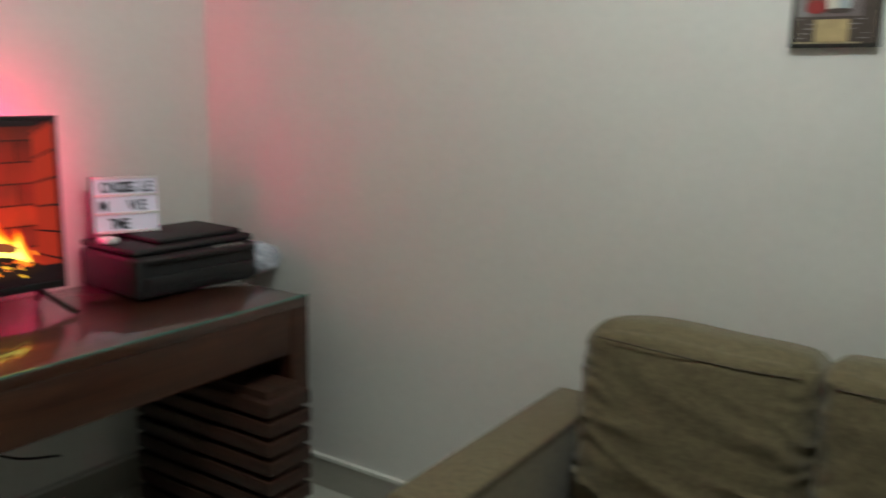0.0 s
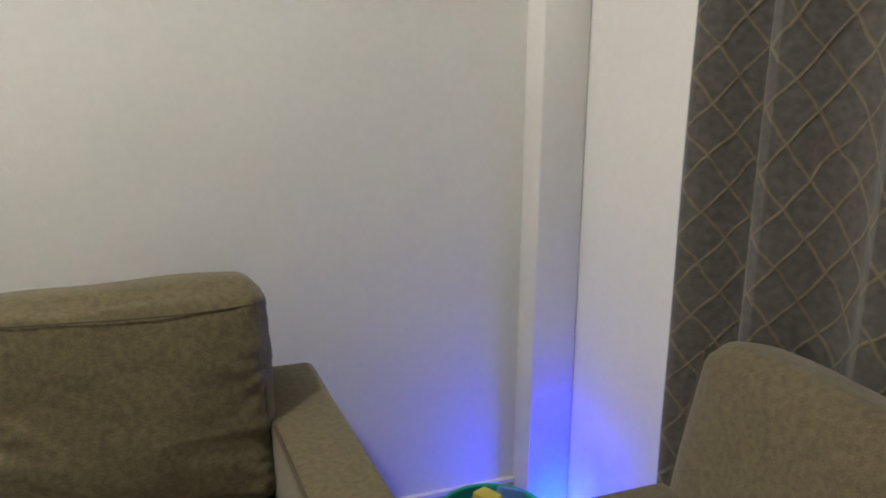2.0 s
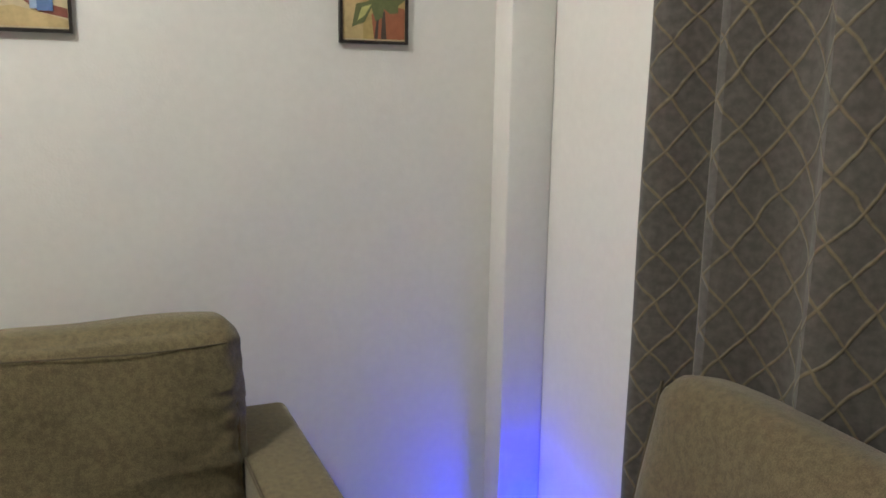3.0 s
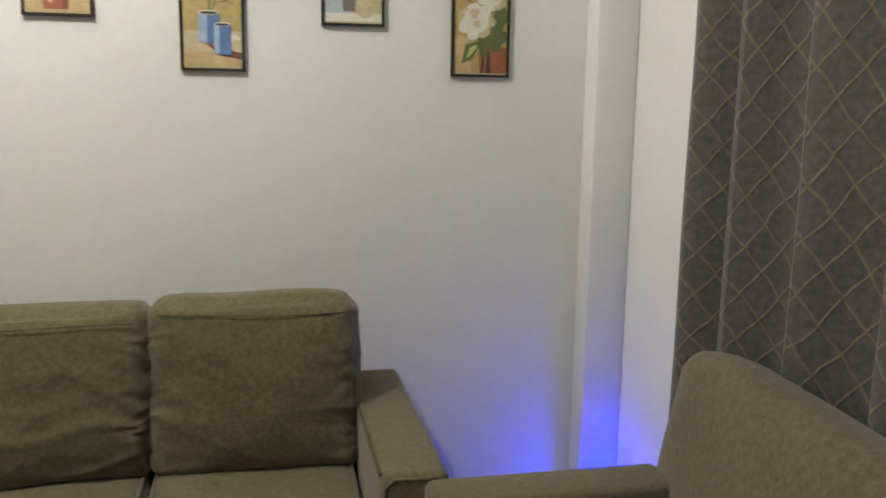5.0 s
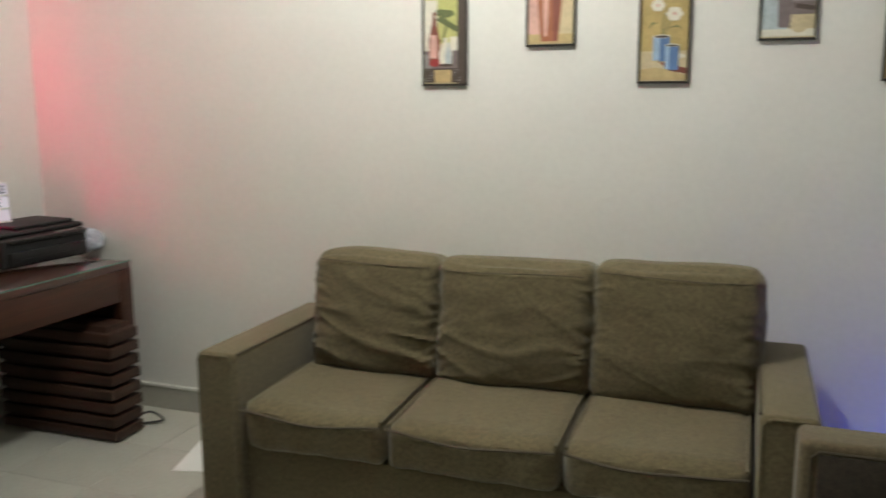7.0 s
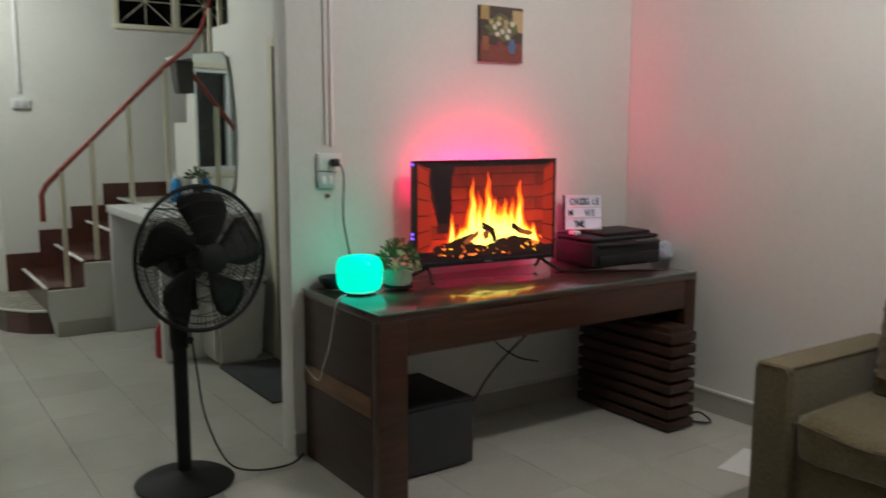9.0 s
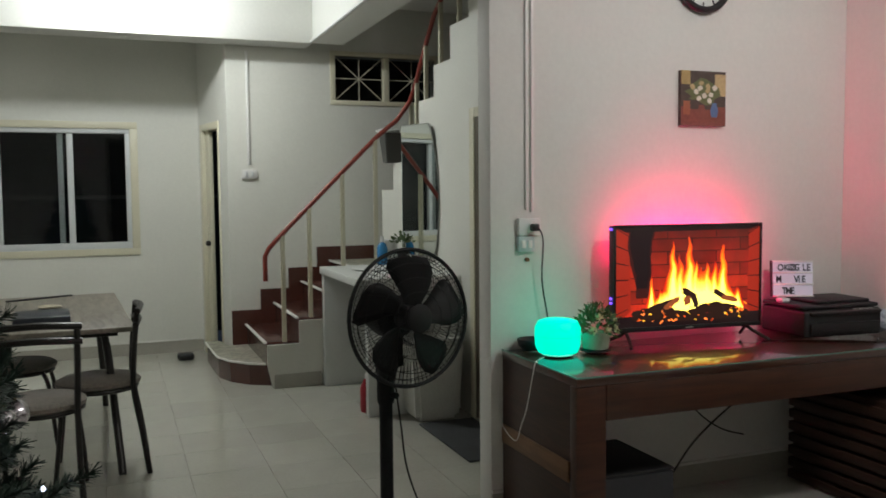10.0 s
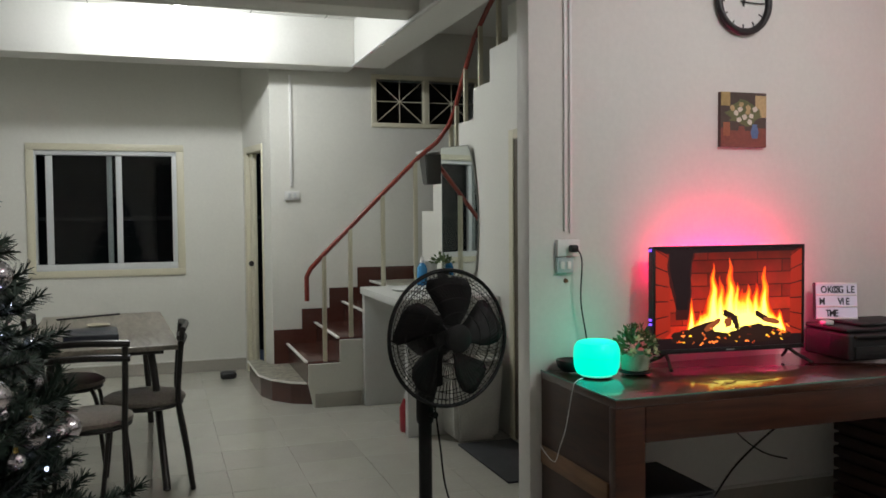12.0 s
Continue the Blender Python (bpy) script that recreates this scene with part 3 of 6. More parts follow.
def curtain_cloth(name):
    """Grey-brown cloth with a raised net of gold lines, laid out along the cloth."""
    m = bpy.data.materials.new(name)
    m.use_nodes = True
    n, l = m.node_tree.nodes, m.node_tree.links
    b = n["Principled BSDF"]
    b.inputs["Roughness"].default_value = 0.75
    b.inputs["Sheen Weight"].default_value = 0.15
    uv, mp, nz = n.new("ShaderNodeUVMap"), n.new("ShaderNodeMapping"), n.new("ShaderNodeTexNoise")
    uv.uv_map = "cloth"
    nz.inputs["Scale"].default_value, nz.inputs["Detail"].default_value = 9, 2
    l.new(uv.outputs[0], nz.inputs["Vector"])
    sub, sc, add = n.new("ShaderNodeVectorMath"), n.new("ShaderNodeVectorMath"), n.new("ShaderNodeVectorMath")
    sub.operation, sc.operation, add.operation = "SUBTRACT", "SCALE", "ADD"
    sub.inputs[1].default_value = (0.5, 0.5, 0.5)
    sc.inputs["Scale"].default_value = 0.030
    l.new(nz.outputs["Color"], sub.inputs[0])
    l.new(sub.outputs[0], sc.inputs[0])
    l.new(uv.outputs[0], add.inputs[0])
    l.new(sc.outputs[0], add.inputs[1])
    mp.inputs["Scale"].default_value = (1 / 0.090, 1 / 0.105, 1)
    l.new(add.outputs[0], mp.inputs["Vector"])
    sep = n.new("ShaderNodeSeparateXYZ")
    l.new(mp.outputs[0], sep.inputs[0])

    def op(kind, a, c=None):
        node = n.new("ShaderNodeMath")
        node.operation = kind
        for i, s in enumerate((a, c)):
            if s is None:
                continue
            if isinstance(s, (int, float)):
                node.inputs[i].default_value = s
            else:
                l.new(s, node.inputs[i])
        return node.outputs[0]

    lines = []
    for way in ("ADD", "SUBTRACT"):
        d = op("ABSOLUTE", op("SUBTRACT", op("FRACT", op(way, sep.outputs[0], sep.outputs[1])), 0.5))
        lines.append(d)
    near = op("MINIMUM", *lines)
    mask = n.new("ShaderNodeMapRange")
    mask.inputs["From Min"].default_value, mask.inputs["From Max"].default_value = 0.020, 0.056
    mask.inputs["To Min"].default_value, mask.inputs["To Max"].default_value = 1.0, 0.0
    l.new(near, mask.inputs["Value"])
    mott, cr = n.new("ShaderNodeTexNoise"), n.new("ShaderNodeValToRGB")
    mott.inputs["Scale"].default_value, mott.inputs["Detail"].default_value = 60, 6
    l.new(uv.outputs[0], mott.inputs["Vector"])
    l.new(mott.outputs["Fac"], cr.inputs["Fac"])
    cr.color_ramp.elements[0].position, cr.color_ramp.elements[1].position = 0.35, 0.65
    cr.color_ramp.elements[0].color, cr.color_ramp.elements[1].color = (0.060, 0.053, 0.047, 1), (0.096, 0.086, 0.076, 1)
    wear = op("MULTIPLY", mask.outputs[0], op("ADD", op("MULTIPLY", mott.outputs["Fac"], 0.9), 0.15))
    mix = n.new("ShaderNodeMix")
    mix.data_type = "RGBA"
    l.new(wear, mix.inputs[0])
    l.new(cr.outputs[0], mix.inputs[6])
    mix.inputs[7].default_value = (0.205, 0.156, 0.080, 1)
    l.new(mix.outputs[2], b.inputs["Base Color"])
    bp = n.new("ShaderNodeBump")
    bp.inputs["Strength"].default_value, bp.inputs["Distance"].default_value = 0.5, 0.004
    l.new(mask.outputs[0], bp.inputs["Height"])
    l.new(bp.outputs[0], b.inputs["Normal"])
    return m


M_CURTAIN = curtain_cloth("curtain_cloth")


def drape(y_from, y_to, z0, z1, x_mid, seed):
    bm = bmesh.new()
    layer = bm.loops.layers.uv.new("cloth")
    cols, rows = 150, 22
    grid, along = [], []
    length, last = 0.0, None
    for i in range(cols + 1):
        t = i / cols
        y = y_from + (y_to - y_from) * t
        ph = 2 * math.pi * (y_from - y) / 0.215 + 1.5 * math.sin(4.3 * (y_from - y) + seed)
        column = []
        for j in range(rows + 1):
            s = j / rows
            z = z0 + (z1 - z0) * s
            amp = 0.056 + 0.010 * (1 - s)
            x = x_mid - amp * (0.8 * math.sin(ph + 0.25 * math.sin(2.1 * s + seed)) + 0.10 * math.sin(2.3 * ph + 1.2 + 0.5 * s)) - 0.010 * noise.noise(Vector((y * 4, z * 1.5, seed)))
            yy = y + 0.012 * noise.noise(Vector((y * 3, z * 2, seed + 5)))
            column.append(bm.verts.new((x, yy, z)))
        here = column[0].co.copy()
        length += 0 if last is None else (here - last).length
        last = here
        along.append(length)
        grid.append(column)
    for i in range(cols):
        for j in range(rows):
            f = bm.faces.new((grid[i][j], grid[i + 1][j], grid[i + 1][j + 1], grid[i][j + 1]))
            for loop, (a, b) in zip(f.loops, ((i, j), (i + 1, j), (i + 1, j + 1), (i, j + 1))):
                loop[layer].uv = (along[a], z0 + (z1 - z0) * b / rows)
    return bm


curtain = thing("curtain", "grey-brown curtain with a gold net pattern hanging in folds", "curtain", (1.64, 0.2, 0.03))
cloth = part("cloth", drape(1.532, -1.35, 0.03, 2.42, 1.622, 1.0), M_CURTAIN, curtain)
cloth.modifiers.new("thickness", "SOLIDIFY").thickness = 0.003
part("curtain_rod", cone(bmesh.new(), (1.64, 1.66, 2.45), (1.64, -1.4, 2.45), 0.012, 0.012, 12), M_GREY_METAL, curtain, "dark metal curtain rod")
for y in (1.62, 0.1, -1.36):
    part("bracket", one_box(1.63, XR - 0.001, y - 0.01, y + 0.01, 2.43, 2.465, bevel=0.002), M_GREY_METAL, curtain)
win_east = thing("window_1", "dark night window behind the curtain", "window", (XR, 0.1, 0.6), kind="structure")
part("pane", one_box(XR + 0.05, XR + 0.056, -1.2, 1.45, 0.6, 2.3), M_GLASS, win_east)
solid("backdrop_east", one_box(XR + 0.5, XR + 0.52, -3.0, 3.0, -0.1, 3.0), M_NIGHT, "dark night outside the window", "backdrop", "structure")

# ---- pictures over the sofa ----


def paint(name, colour, vary=0.20):
    return material(name, colour, rough=0.55, vary=vary, scale=16, fine=70, bump=0.15)


P_ = {
    "cream": paint("paint_cream", (0.55, 0.46, 0.29)), "ochre": paint("paint_ochre", (0.44, 0.33, 0.13)), "sand": paint("paint_sand", (0.50, 0.38, 0.19)),
    "terra": paint("paint_terracotta", (0.34, 0.12, 0.06)), "umber": paint("paint_umber", (0.075, 0.055, 0.045)), "rust": paint("paint_rust", (0.22, 0.07, 0.05)),
    "blue": paint("paint_blue", (0.10, 0.18, 0.36)), "pale_blue": paint("paint_pale_blue", (0.32, 0.43, 0.58)), "white": paint("paint_white", (0.70, 0.67, 0.58), 0.12),
    "grey": paint("paint_grey", (0.28, 0.26, 0.26)), "mauve": paint("paint_mauve", (0.19, 0.15, 0.15)), "leaf": paint("paint_leaf", (0.13, 0.15, 0.06)),
    "lime": paint("paint_lime", (0.48, 0.48, 0.18)), "red": paint("paint_red", (0.30, 0.03, 0.03)), "mist": paint("paint_mist", (0.42, 0.48, 0.50)), "pink": paint("paint_pink", (0.62, 0.38, 0.33)),
}


def oval(cx, cy, rx, ry, n=18, wob=0.0, seed=0):
    return [(cx + rx * math.cos(2 * math.pi * k / n) * (1 + wob * math.sin(3 * k + seed)), cy + ry * math.sin(2 * math.pi * k / n) * (1 + wob * math.cos(5 * k + seed))) for k in range(n)]


def rect(x0, x1, y0, y1):
    return [(x0, y0), (x1, y0), (x1, y1), (x0, y1)]


def vase(cx, y0, h, wb, wt, wm):
    left = [(cx - wb, y0), (cx - wm, y0 + h * 0.45), (cx - wt * 1.05, y0 + h * 0.85), (cx - wt, y0 + h)]
    return [*left, *[(2 * cx - x, y) for x, y in reversed(left)]]


def picture(name, label, x0, x1, z0, z1, shapes, wall="north", backing="cream"):
    """A framed canvas on a wall; shapes in shares of its width and height, laid one over the other."""
    w, h = x1 - x0, z1 - z0
    if wall == "north":
        at = Matrix(((1, 0, 0, x0), (0, 0, -1, YS - 0.001), (0, 1, 0, z0), (0, 0, 0, 1)))
        place = (x0 + w / 2, YS, z0)
    else:
        at = Matrix(((0, 0, 1, XT + 0.001), (1, 0, 0, x0), (0, 1, 0, z0), (0, 0, 0, 1)))
        place = (XT, x0 + w / 2, z0)
    pic = thing(name, label, "picture", place, "pictures over the sofa" if wall == "north" else "")
    e = 0.008
    if wall == "north":
        for a in ((0, w, 0, e), (0, w, h - e, h), (0, e, e, h - e), (w - e, w, e, h - e)):
            part("frame_bar", flat(bmesh.new(), rect(*a), 0.012, at), M_FRAME, pic, smooth=False)
    else:
        e = 0.0
    board = part("canvas", flat(bmesh.new(), rect(e, w - e, e, h - e), 0.0075 if e else 0.022, at), P_[backing] if e else P_["umber"], pic)
    depth = 0.0077 if e else 0.0225
    for k, (colour, outline) in enumerate(shapes):
        inside = [(min(max(x, 0.045 if e else 0.0), 0.955 if e else 1.0) * w, min(max(y, e / h), 1 - e / h) * h) for x, y in outline]
        part("painted_patch", flat(bmesh.new(), inside, 0.0002, at @ Matrix.Translation((0, 0, depth + 0.0001 * k))), P_[colour], board, smooth=False)
    return pic


ZL, ZH = 1.481, 1.619
picture("framed_picture", "tall framed still life with bottle and white pitcher", -0.470, -0.287, ZL, ZL + 0.40, [
    ("lime", rect(0.05, 0.78, 0.40, 0.96)), ("white", rect(0.05, 0.34, 0.32, 0.80)), ("white", rect(0.62, 0.78, 0.32, 0.46)), ("mauve", rect(0.05, 0.95, 0.16, 0.33)), ("umber", rect(0.78, 0.95, 0.02, 0.97)), ("grey", rect(0.05, 0.2, 0.16, 0.30)), ("umber", rect(0.05, 0.95, 0.03, 0.165)),
    ("leaf", [(0.3, 0.62), (0.75, 0.50), (0.82, 0.54), (0.42, 0.66)]), ("leaf", [(0.42, 0.42), (0.52, 0.56), (0.56, 0.55), (0.46, 0.40)]), ("leaf", oval(0.5, 0.68, 0.2, 0.04, 12, 0.3)),
    ("rust", vase(0.27, 0.19, 0.50, 0.11, 0.035, 0.13)), ("pink", vase(0.25, 0.26, 0.22, 0.08, 0.06, 0.09)), ("red", oval(0.27, 0.215, 0.12, 0.035)), ("white", vase(0.52, 0.20, 0.25, 0.13, 0.035, 0.15)), ("mist", vase(0.58, 0.205, 0.20, 0.06, 0.02, 0.07)), ("umber", oval(0.52, 0.195, 0.15, 0.014)), ("sand", rect(0.27, 0.65, 0.03, 0.15)),
    *[("grey", oval((0.10 + 0.04 * (k % 4)) if k < 8 else (0.70 + 0.045 * (k % 4)), 0.05 + 0.025 * (k % 5), 0.022, 0.004, 8, 0.3, k)) for k in range(16)]])
picture("framed_picture", "small framed picture of a terracotta pot", -0.059, 0.125, ZH, ZH + 0.26, [
    ("pink", rect(0.05, 0.35, 0.10, 0.96)), ("sand", rect(0.05, 0.95, 0.04, 0.17)), ("terra", vase(0.48, 0.07, 0.70, 0.17, 0.24, 0.22)), ("pink", vase(0.40, 0.14, 0.55, 0.03, 0.05, 0.05)), ("rust", vase(0.61, 0.075, 0.66, 0.04, 0.08, 0.06)), ("rust", oval(0.48, 0.76, 0.23, 0.03)), ("leaf", oval(0.5, 0.86, 0.3, 0.1, 14, 0.2))])
picture("framed_picture", "tall framed picture of two blue cups and white flowers", 0.351, 0.529, ZL, ZL + 0.40, [
    ("ochre", rect(0.05, 0.95, 0.27, 0.97)), ("cream", rect(0.05, 0.95, 0.03, 0.28)), ("sand", [(0.05, 0.03), (0.95, 0.03), (0.95, 0.07), (0.35, 0.14), (0.05, 0.12)]), ("white", oval(0.78, 0.235, 0.14, 0.025, 14, 0.2)), ("rust", [(0.40, 0.19), (0.95, 0.13), (0.95, 0.08), (0.62, 0.11)]),
    ("leaf", [(0.44, 0.42), (0.50, 0.60), (0.52, 0.60), (0.47, 0.42)]), ("leaf", [(0.48, 0.42), (0.64, 0.58), (0.66, 0.58), (0.50, 0.42)]), ("leaf", [(0.20, 0.47), (0.26, 0.53), (0.38, 0.52), (0.28, 0.51)]), ("leaf", [(0.56, 0.47), (0.74, 0.50), (0.84, 0.46), (0.74, 0.485)]),
    *[("white", oval(0.68 + 0.085 * math.cos(1.05 * k), 0.595 + 0.035 * math.sin(1.05 * k), 0.075, 0.028, 12, 0.12, k)) for k in range(6)], *[("white", oval(0.36 + 0.07 * math.cos(1.05 * k), 0.67 + 0.03 * math.sin(1.05 * k), 0.065, 0.025, 12, 0.12, k)) for k in range(6)], ("pink", oval(0.68, 0.595, 0.035, 0.015)), ("pink", oval(0.36, 0.67, 0.03, 0.013)),
    ("pale_blue", rect(0.29, 0.44, 0.20, 0.405)), ("blue", rect(0.42, 0.61, 0.19, 0.405)), ("white", oval(0.45, 0.405, 0.16, 0.016)), ("umber", oval(0.45, 0.403, 0.14, 0.011)), ("pale_blue", rect(0.53, 0.63, 0.125, 0.325)), ("blue", rect(0.61, 0.79, 0.115, 0.325)), ("white", oval(0.66, 0.327, 0.13, 0.014)), ("umber", oval(0.66, 0.325, 0.115, 0.009))])
picture("framed_picture", "small framed grey picture of a stone figure-like carving", 0.748, 0.932, ZH, ZH + 0.26, [
    ("mist", rect(0.05, 0.5, 0.1, 0.96)), ("white", rect(0.05, 0.95, 0.05, 0.14)), ("mauve", vase(0.44, 0.16, 0.8, 0.10, 0.09, 0.12)), ("mauve", rect(0.5, 0.95, 0.32, 0.48)), ("grey", rect(0.55, 0.95, 0.48, 0.95)), ("cream", oval(0.72, 0.68, 0.13, 0.14, 14, 0.1)), ("cream", oval(0.72, 0.2, 0.18, 0.1, 14, 0.15)), ("umber", [(0.6, 0.46), (0.95, 0.42), (0.95, 0.36), (0.62, 0.4)])])
picture("framed_picture", "tall framed picture of white roses", 1.135, 1.316, ZL, ZL + 0.40, [
    ("ochre", rect(0.05, 0.95, 0.03, 0.97)), ("sand", rect(0.05, 0.34, 0.03, 0.30)), ("terra", [(0.50, 0.03), (0.46, 0.18), (0.72, 0.24), (0.95, 0.22), (0.95, 0.03)]), ("umber", [(0.60, 0.03), (0.62, 0.2), (0.66, 0.2), (0.68, 0.03)]), ("umber", [(0.50, 0.03), (0.54, 0.16), (0.57, 0.16), (0.55, 0.03)]),
    ("leaf", oval(0.70, 0.30, 0.25, 0.10, 18, 0.25)), ("leaf", oval(0.85, 0.45, 0.12, 0.10, 14, 0.25)), ("leaf", [(0.18, 0.10), (0.24, 0.24), (0.52, 0.27), (0.36, 0.13)]), ("leaf", [(0.52, 0.14), (0.42, 0.27), (0.66, 0.26), (0.62, 0.16)]), ("lime", [(0.26, 0.14), (0.32, 0.22), (0.46, 0.24), (0.36, 0.17)]), ("leaf", [(0.14, 0.62), (0.30, 0.55), (0.40, 0.60), (0.28, 0.66)]),
    *[("white" if k % 3 else "cream", oval(0.42 + 0.20 * math.cos(0.9 * k), 0.41 + 0.085 * math.sin(0.9 * k), 0.12, 0.055, 14, 0.12, k)) for k in range(7)], ("white", oval(0.42, 0.42, 0.22, 0.095, 18, 0.06)), *[("cream" if k % 2 else "white", oval(0.40 + 0.09 * math.cos(1.7 * k), 0.43 + 0.04 * math.sin(1.7 * k), 0.10 - 0.012 * k, 0.042 - 0.005 * k, 14, 0.10, k)) for k in range(5)], ("pink", oval(0.37, 0.445, 0.035, 0.016)),
    *[("white" if k % 3 else "cream", oval(0.70 + 0.17 * math.cos(0.9 * k), 0.62 + 0.085 * math.sin(0.9 * k), 0.12, 0.055, 14, 0.12, k)) for k in range(7)], ("white", oval(0.70, 0.62, 0.20, 0.09, 18, 0.06)), *[("cream" if k % 2 else "white", oval(0.70 + 0.08 * math.cos(1.7 * k), 0.63 + 0.04 * math.sin(1.7 * k), 0.10 - 0.012 * k, 0.042 - 0.005 * k, 14, 0.10, k)) for k in range(5)], ("pink", oval(0.72, 0.64, 0.035, 0.016))])
picture("canvas_picture", "small unframed dark canvas of flowers in a vase", 1.172, 1.428, 1.739, 1.995, [
    ("rust", rect(0, 1, 0, 0.35)), ("ochre", rect(0.0, 0.2, 0.75, 1)), ("sand", rect(0.75, 1, 0.55, 0.95)), ("terra", rect(0.05, 0.2, 0.2, 0.45)), ("umber", rect(0.2, 0.8, 0.3, 0.6)), ("leaf", oval(0.5, 0.62, 0.36, 0.22, 18, 0.2)), ("blue", vase(0.74, 0.16, 0.26, 0.06, 0.05, 0.09)), ("rust", vase(0.45, 0.1, 0.28, 0.09, 0.06, 0.12)),
    *[("white" if k % 3 else "sand", oval(0.5 + 0.30 * math.cos(2.4 * k) * (0.3 + 0.07 * k), 0.64 + 0.2 * math.sin(2.4 * k) * (0.3 + 0.07 * k), 0.055, 0.05, 9, 0.2, k)) for k in range(11)]], wall="west")

# ---- wall clock ----
clock = thing("wall_clock", "round white wall clock with a black rim", "clock", (XT, 1.300, 2.418))
CC = Matrix.Translation((XT + 0.002, 1.300, 2.418)) @ Matrix.Rotation(radians(90), 4, "Y") @ Matrix.Rotation(radians(90), 4, "Z")


def disc(r0, z0, z1, seg=40):
    b = bmesh.new()
    bmesh.ops.create_cone(b, cap_ends=True, segments=seg, radius1=r0, radius2=r0, depth=z1 - z0, matrix=CC @ Matrix.Translation((0, 0, (z0 + z1) / 2)))
    return b


ring = tube(bmesh.new(), [CC @ Vector((0.139 * math.cos(a), 0.139 * math.sin(a), 0.02)) for a in [2 * math.pi * k / 48 for k in range(48)]], 0.017, 10, closed=True)
part("rim", ring, M_BLACK, clock, "black plastic rim")
part("face", disc(0.139, 0.0, 0.012), M_WHITE, clock)
for k in range(12):
    tick = flat(bmesh.new(), rect(-0.0035, 0.0035, 0.102, 0.122), 0.0015, CC @ Matrix.Rotation(-k * math.pi / 6, 4, "Z") @ Matrix.Translation((0, 0, 0.012)))
    part("hour_mark", tick, M_BLACK, clock)
for name, angle, length, w in (("hour_hand", 2, 0.075, 0.005), ("minute_hand", -92, 0.105, 0.0035)):
    part(name, flat(bmesh.new(), rect(-w, w, -0.02, length), 0.0015, CC @ Matrix.Rotation(radians(angle), 4, "Z") @ Matrix.Translation((0, 0, 0.015 if length < 0.1 else 0.018))), M_BLACK, clock)
part("hub", disc(0.008, 0.012, 0.022, 16), M_BLACK, clock)

# ---- desk ----
DX0, DX1, DY0, DY1, DZ = XT + 0.014, -1.769, 0.246, 2.006, 0.742
desk = thing("desk", "dark red-brown wooden desk with a glass top and slatted pedestal", "desk", (-2.1, 1.12, 0))
top = part("tabletop", one_box(DX0, DX1, DY0, DY1, DZ - 0.03, DZ, bevel=0.003), M_GLASSTOP, desk)
part("glass_sheet_edge", one_box(DX1 - 0.004, DX1 + 0.001, DY0 - 0.001, DY1 + 0.001, DZ + 0.001, DZ + 0.006), M_GLASSEDGE, top, "green glass edge")
part("glass_sheet_edge", one_box(DX0, DX1 - 0.004, DY0 - 0.001, DY0 + 0.003, DZ + 0.001, DZ + 0.006), M_GLASSEDGE, top, "green glass edge")
part("fascia", one_box(DX1 - 0.028, DX1 - 0.002, DY0 + 0.13, DY1 - 0.075, 0.575, DZ - 0.031, bevel=0.002), M_WOOD, desk)
part("front_leg", one_box(DX1 - 0.05, DX1, DY0, DY0 + 0.127, 0, DZ - 0.031, bevel=0.003), M_WOOD, desk)
part("front_leg", one_box(DX1 - 0.05, DX1, DY1 - 0.073, DY1, 0.40, DZ - 0.031, bevel=0.003), M_WOOD, desk)
part("side_panel", one_box(DX0, DX1 - 0.052, DY0 + 0.004, DY0 + 0.03, 0, DZ - 0.031, bevel=0.002), M_DESK_SIDE, desk)
part("side_rail", one_box(DX0 + 0.01, DX1 - 0.054, DY0 - 0.006, DY0 + 0.004, 0.34, 0.42, bevel=0.002), M_RAIL, desk, "paler brown wooden rail")
part("side_panel", one_box(DX0, DX1 - 0.052, DY1 - 0.03, DY1 - 0.004, 0.40, DZ - 0.031, bevel=0.002), M_DESK_SIDE, desk)
part("bottom_board", one_box(DX0, DX1 - 0.03, DY0 + 0.03, DY1 - 0.03, 0.60, 0.615), M_DESK_SIDE, desk)
pedestal_core = part("pedestal_core", one_box(-2.31, -1.735, 1.79, 1.92, 0.0, 0.50, bevel=0.002), M_WOOD_DARK, desk)
slat = mesh_of("slat", one_box(-0.31, 0.31, -0.087, 0.087, -0.0215, 0.0215, bevel=0.004), M_WOOD_DARK)
for k in range(8):
    ob = new("slat", slat)
    ob.parent, ob.matrix_parent_inverse = desk, Matrix.Translation(-Vector(desk.location))
    ob.location = (-2.010, 1.855, 0.030 + 0.0605 * k)
    ob.rotation_euler.z = radians((-1) ** k * 0.25)

# ---- television ----
TV = Matrix.Translation((-2.262, 1.112, 0.0)) @ Matrix.Rotation(radians(-5.3), 4, "Z")
tv = thing("television", "black flat television showing a burning fireplace, on the desk", "television", (-2.262, 1.112, DZ))
TW, TZ0, TZ1 = 0.380, 0.803, 1.283


def tvbox(x0, x1, y0, y1, z0, z1, bevel=0.0):
    b = one_box(x0, x1, y0, y1, z0, z1, bevel=bevel)
    bmesh.ops.transform(b, matrix=TV, verts=b.verts)
    return b


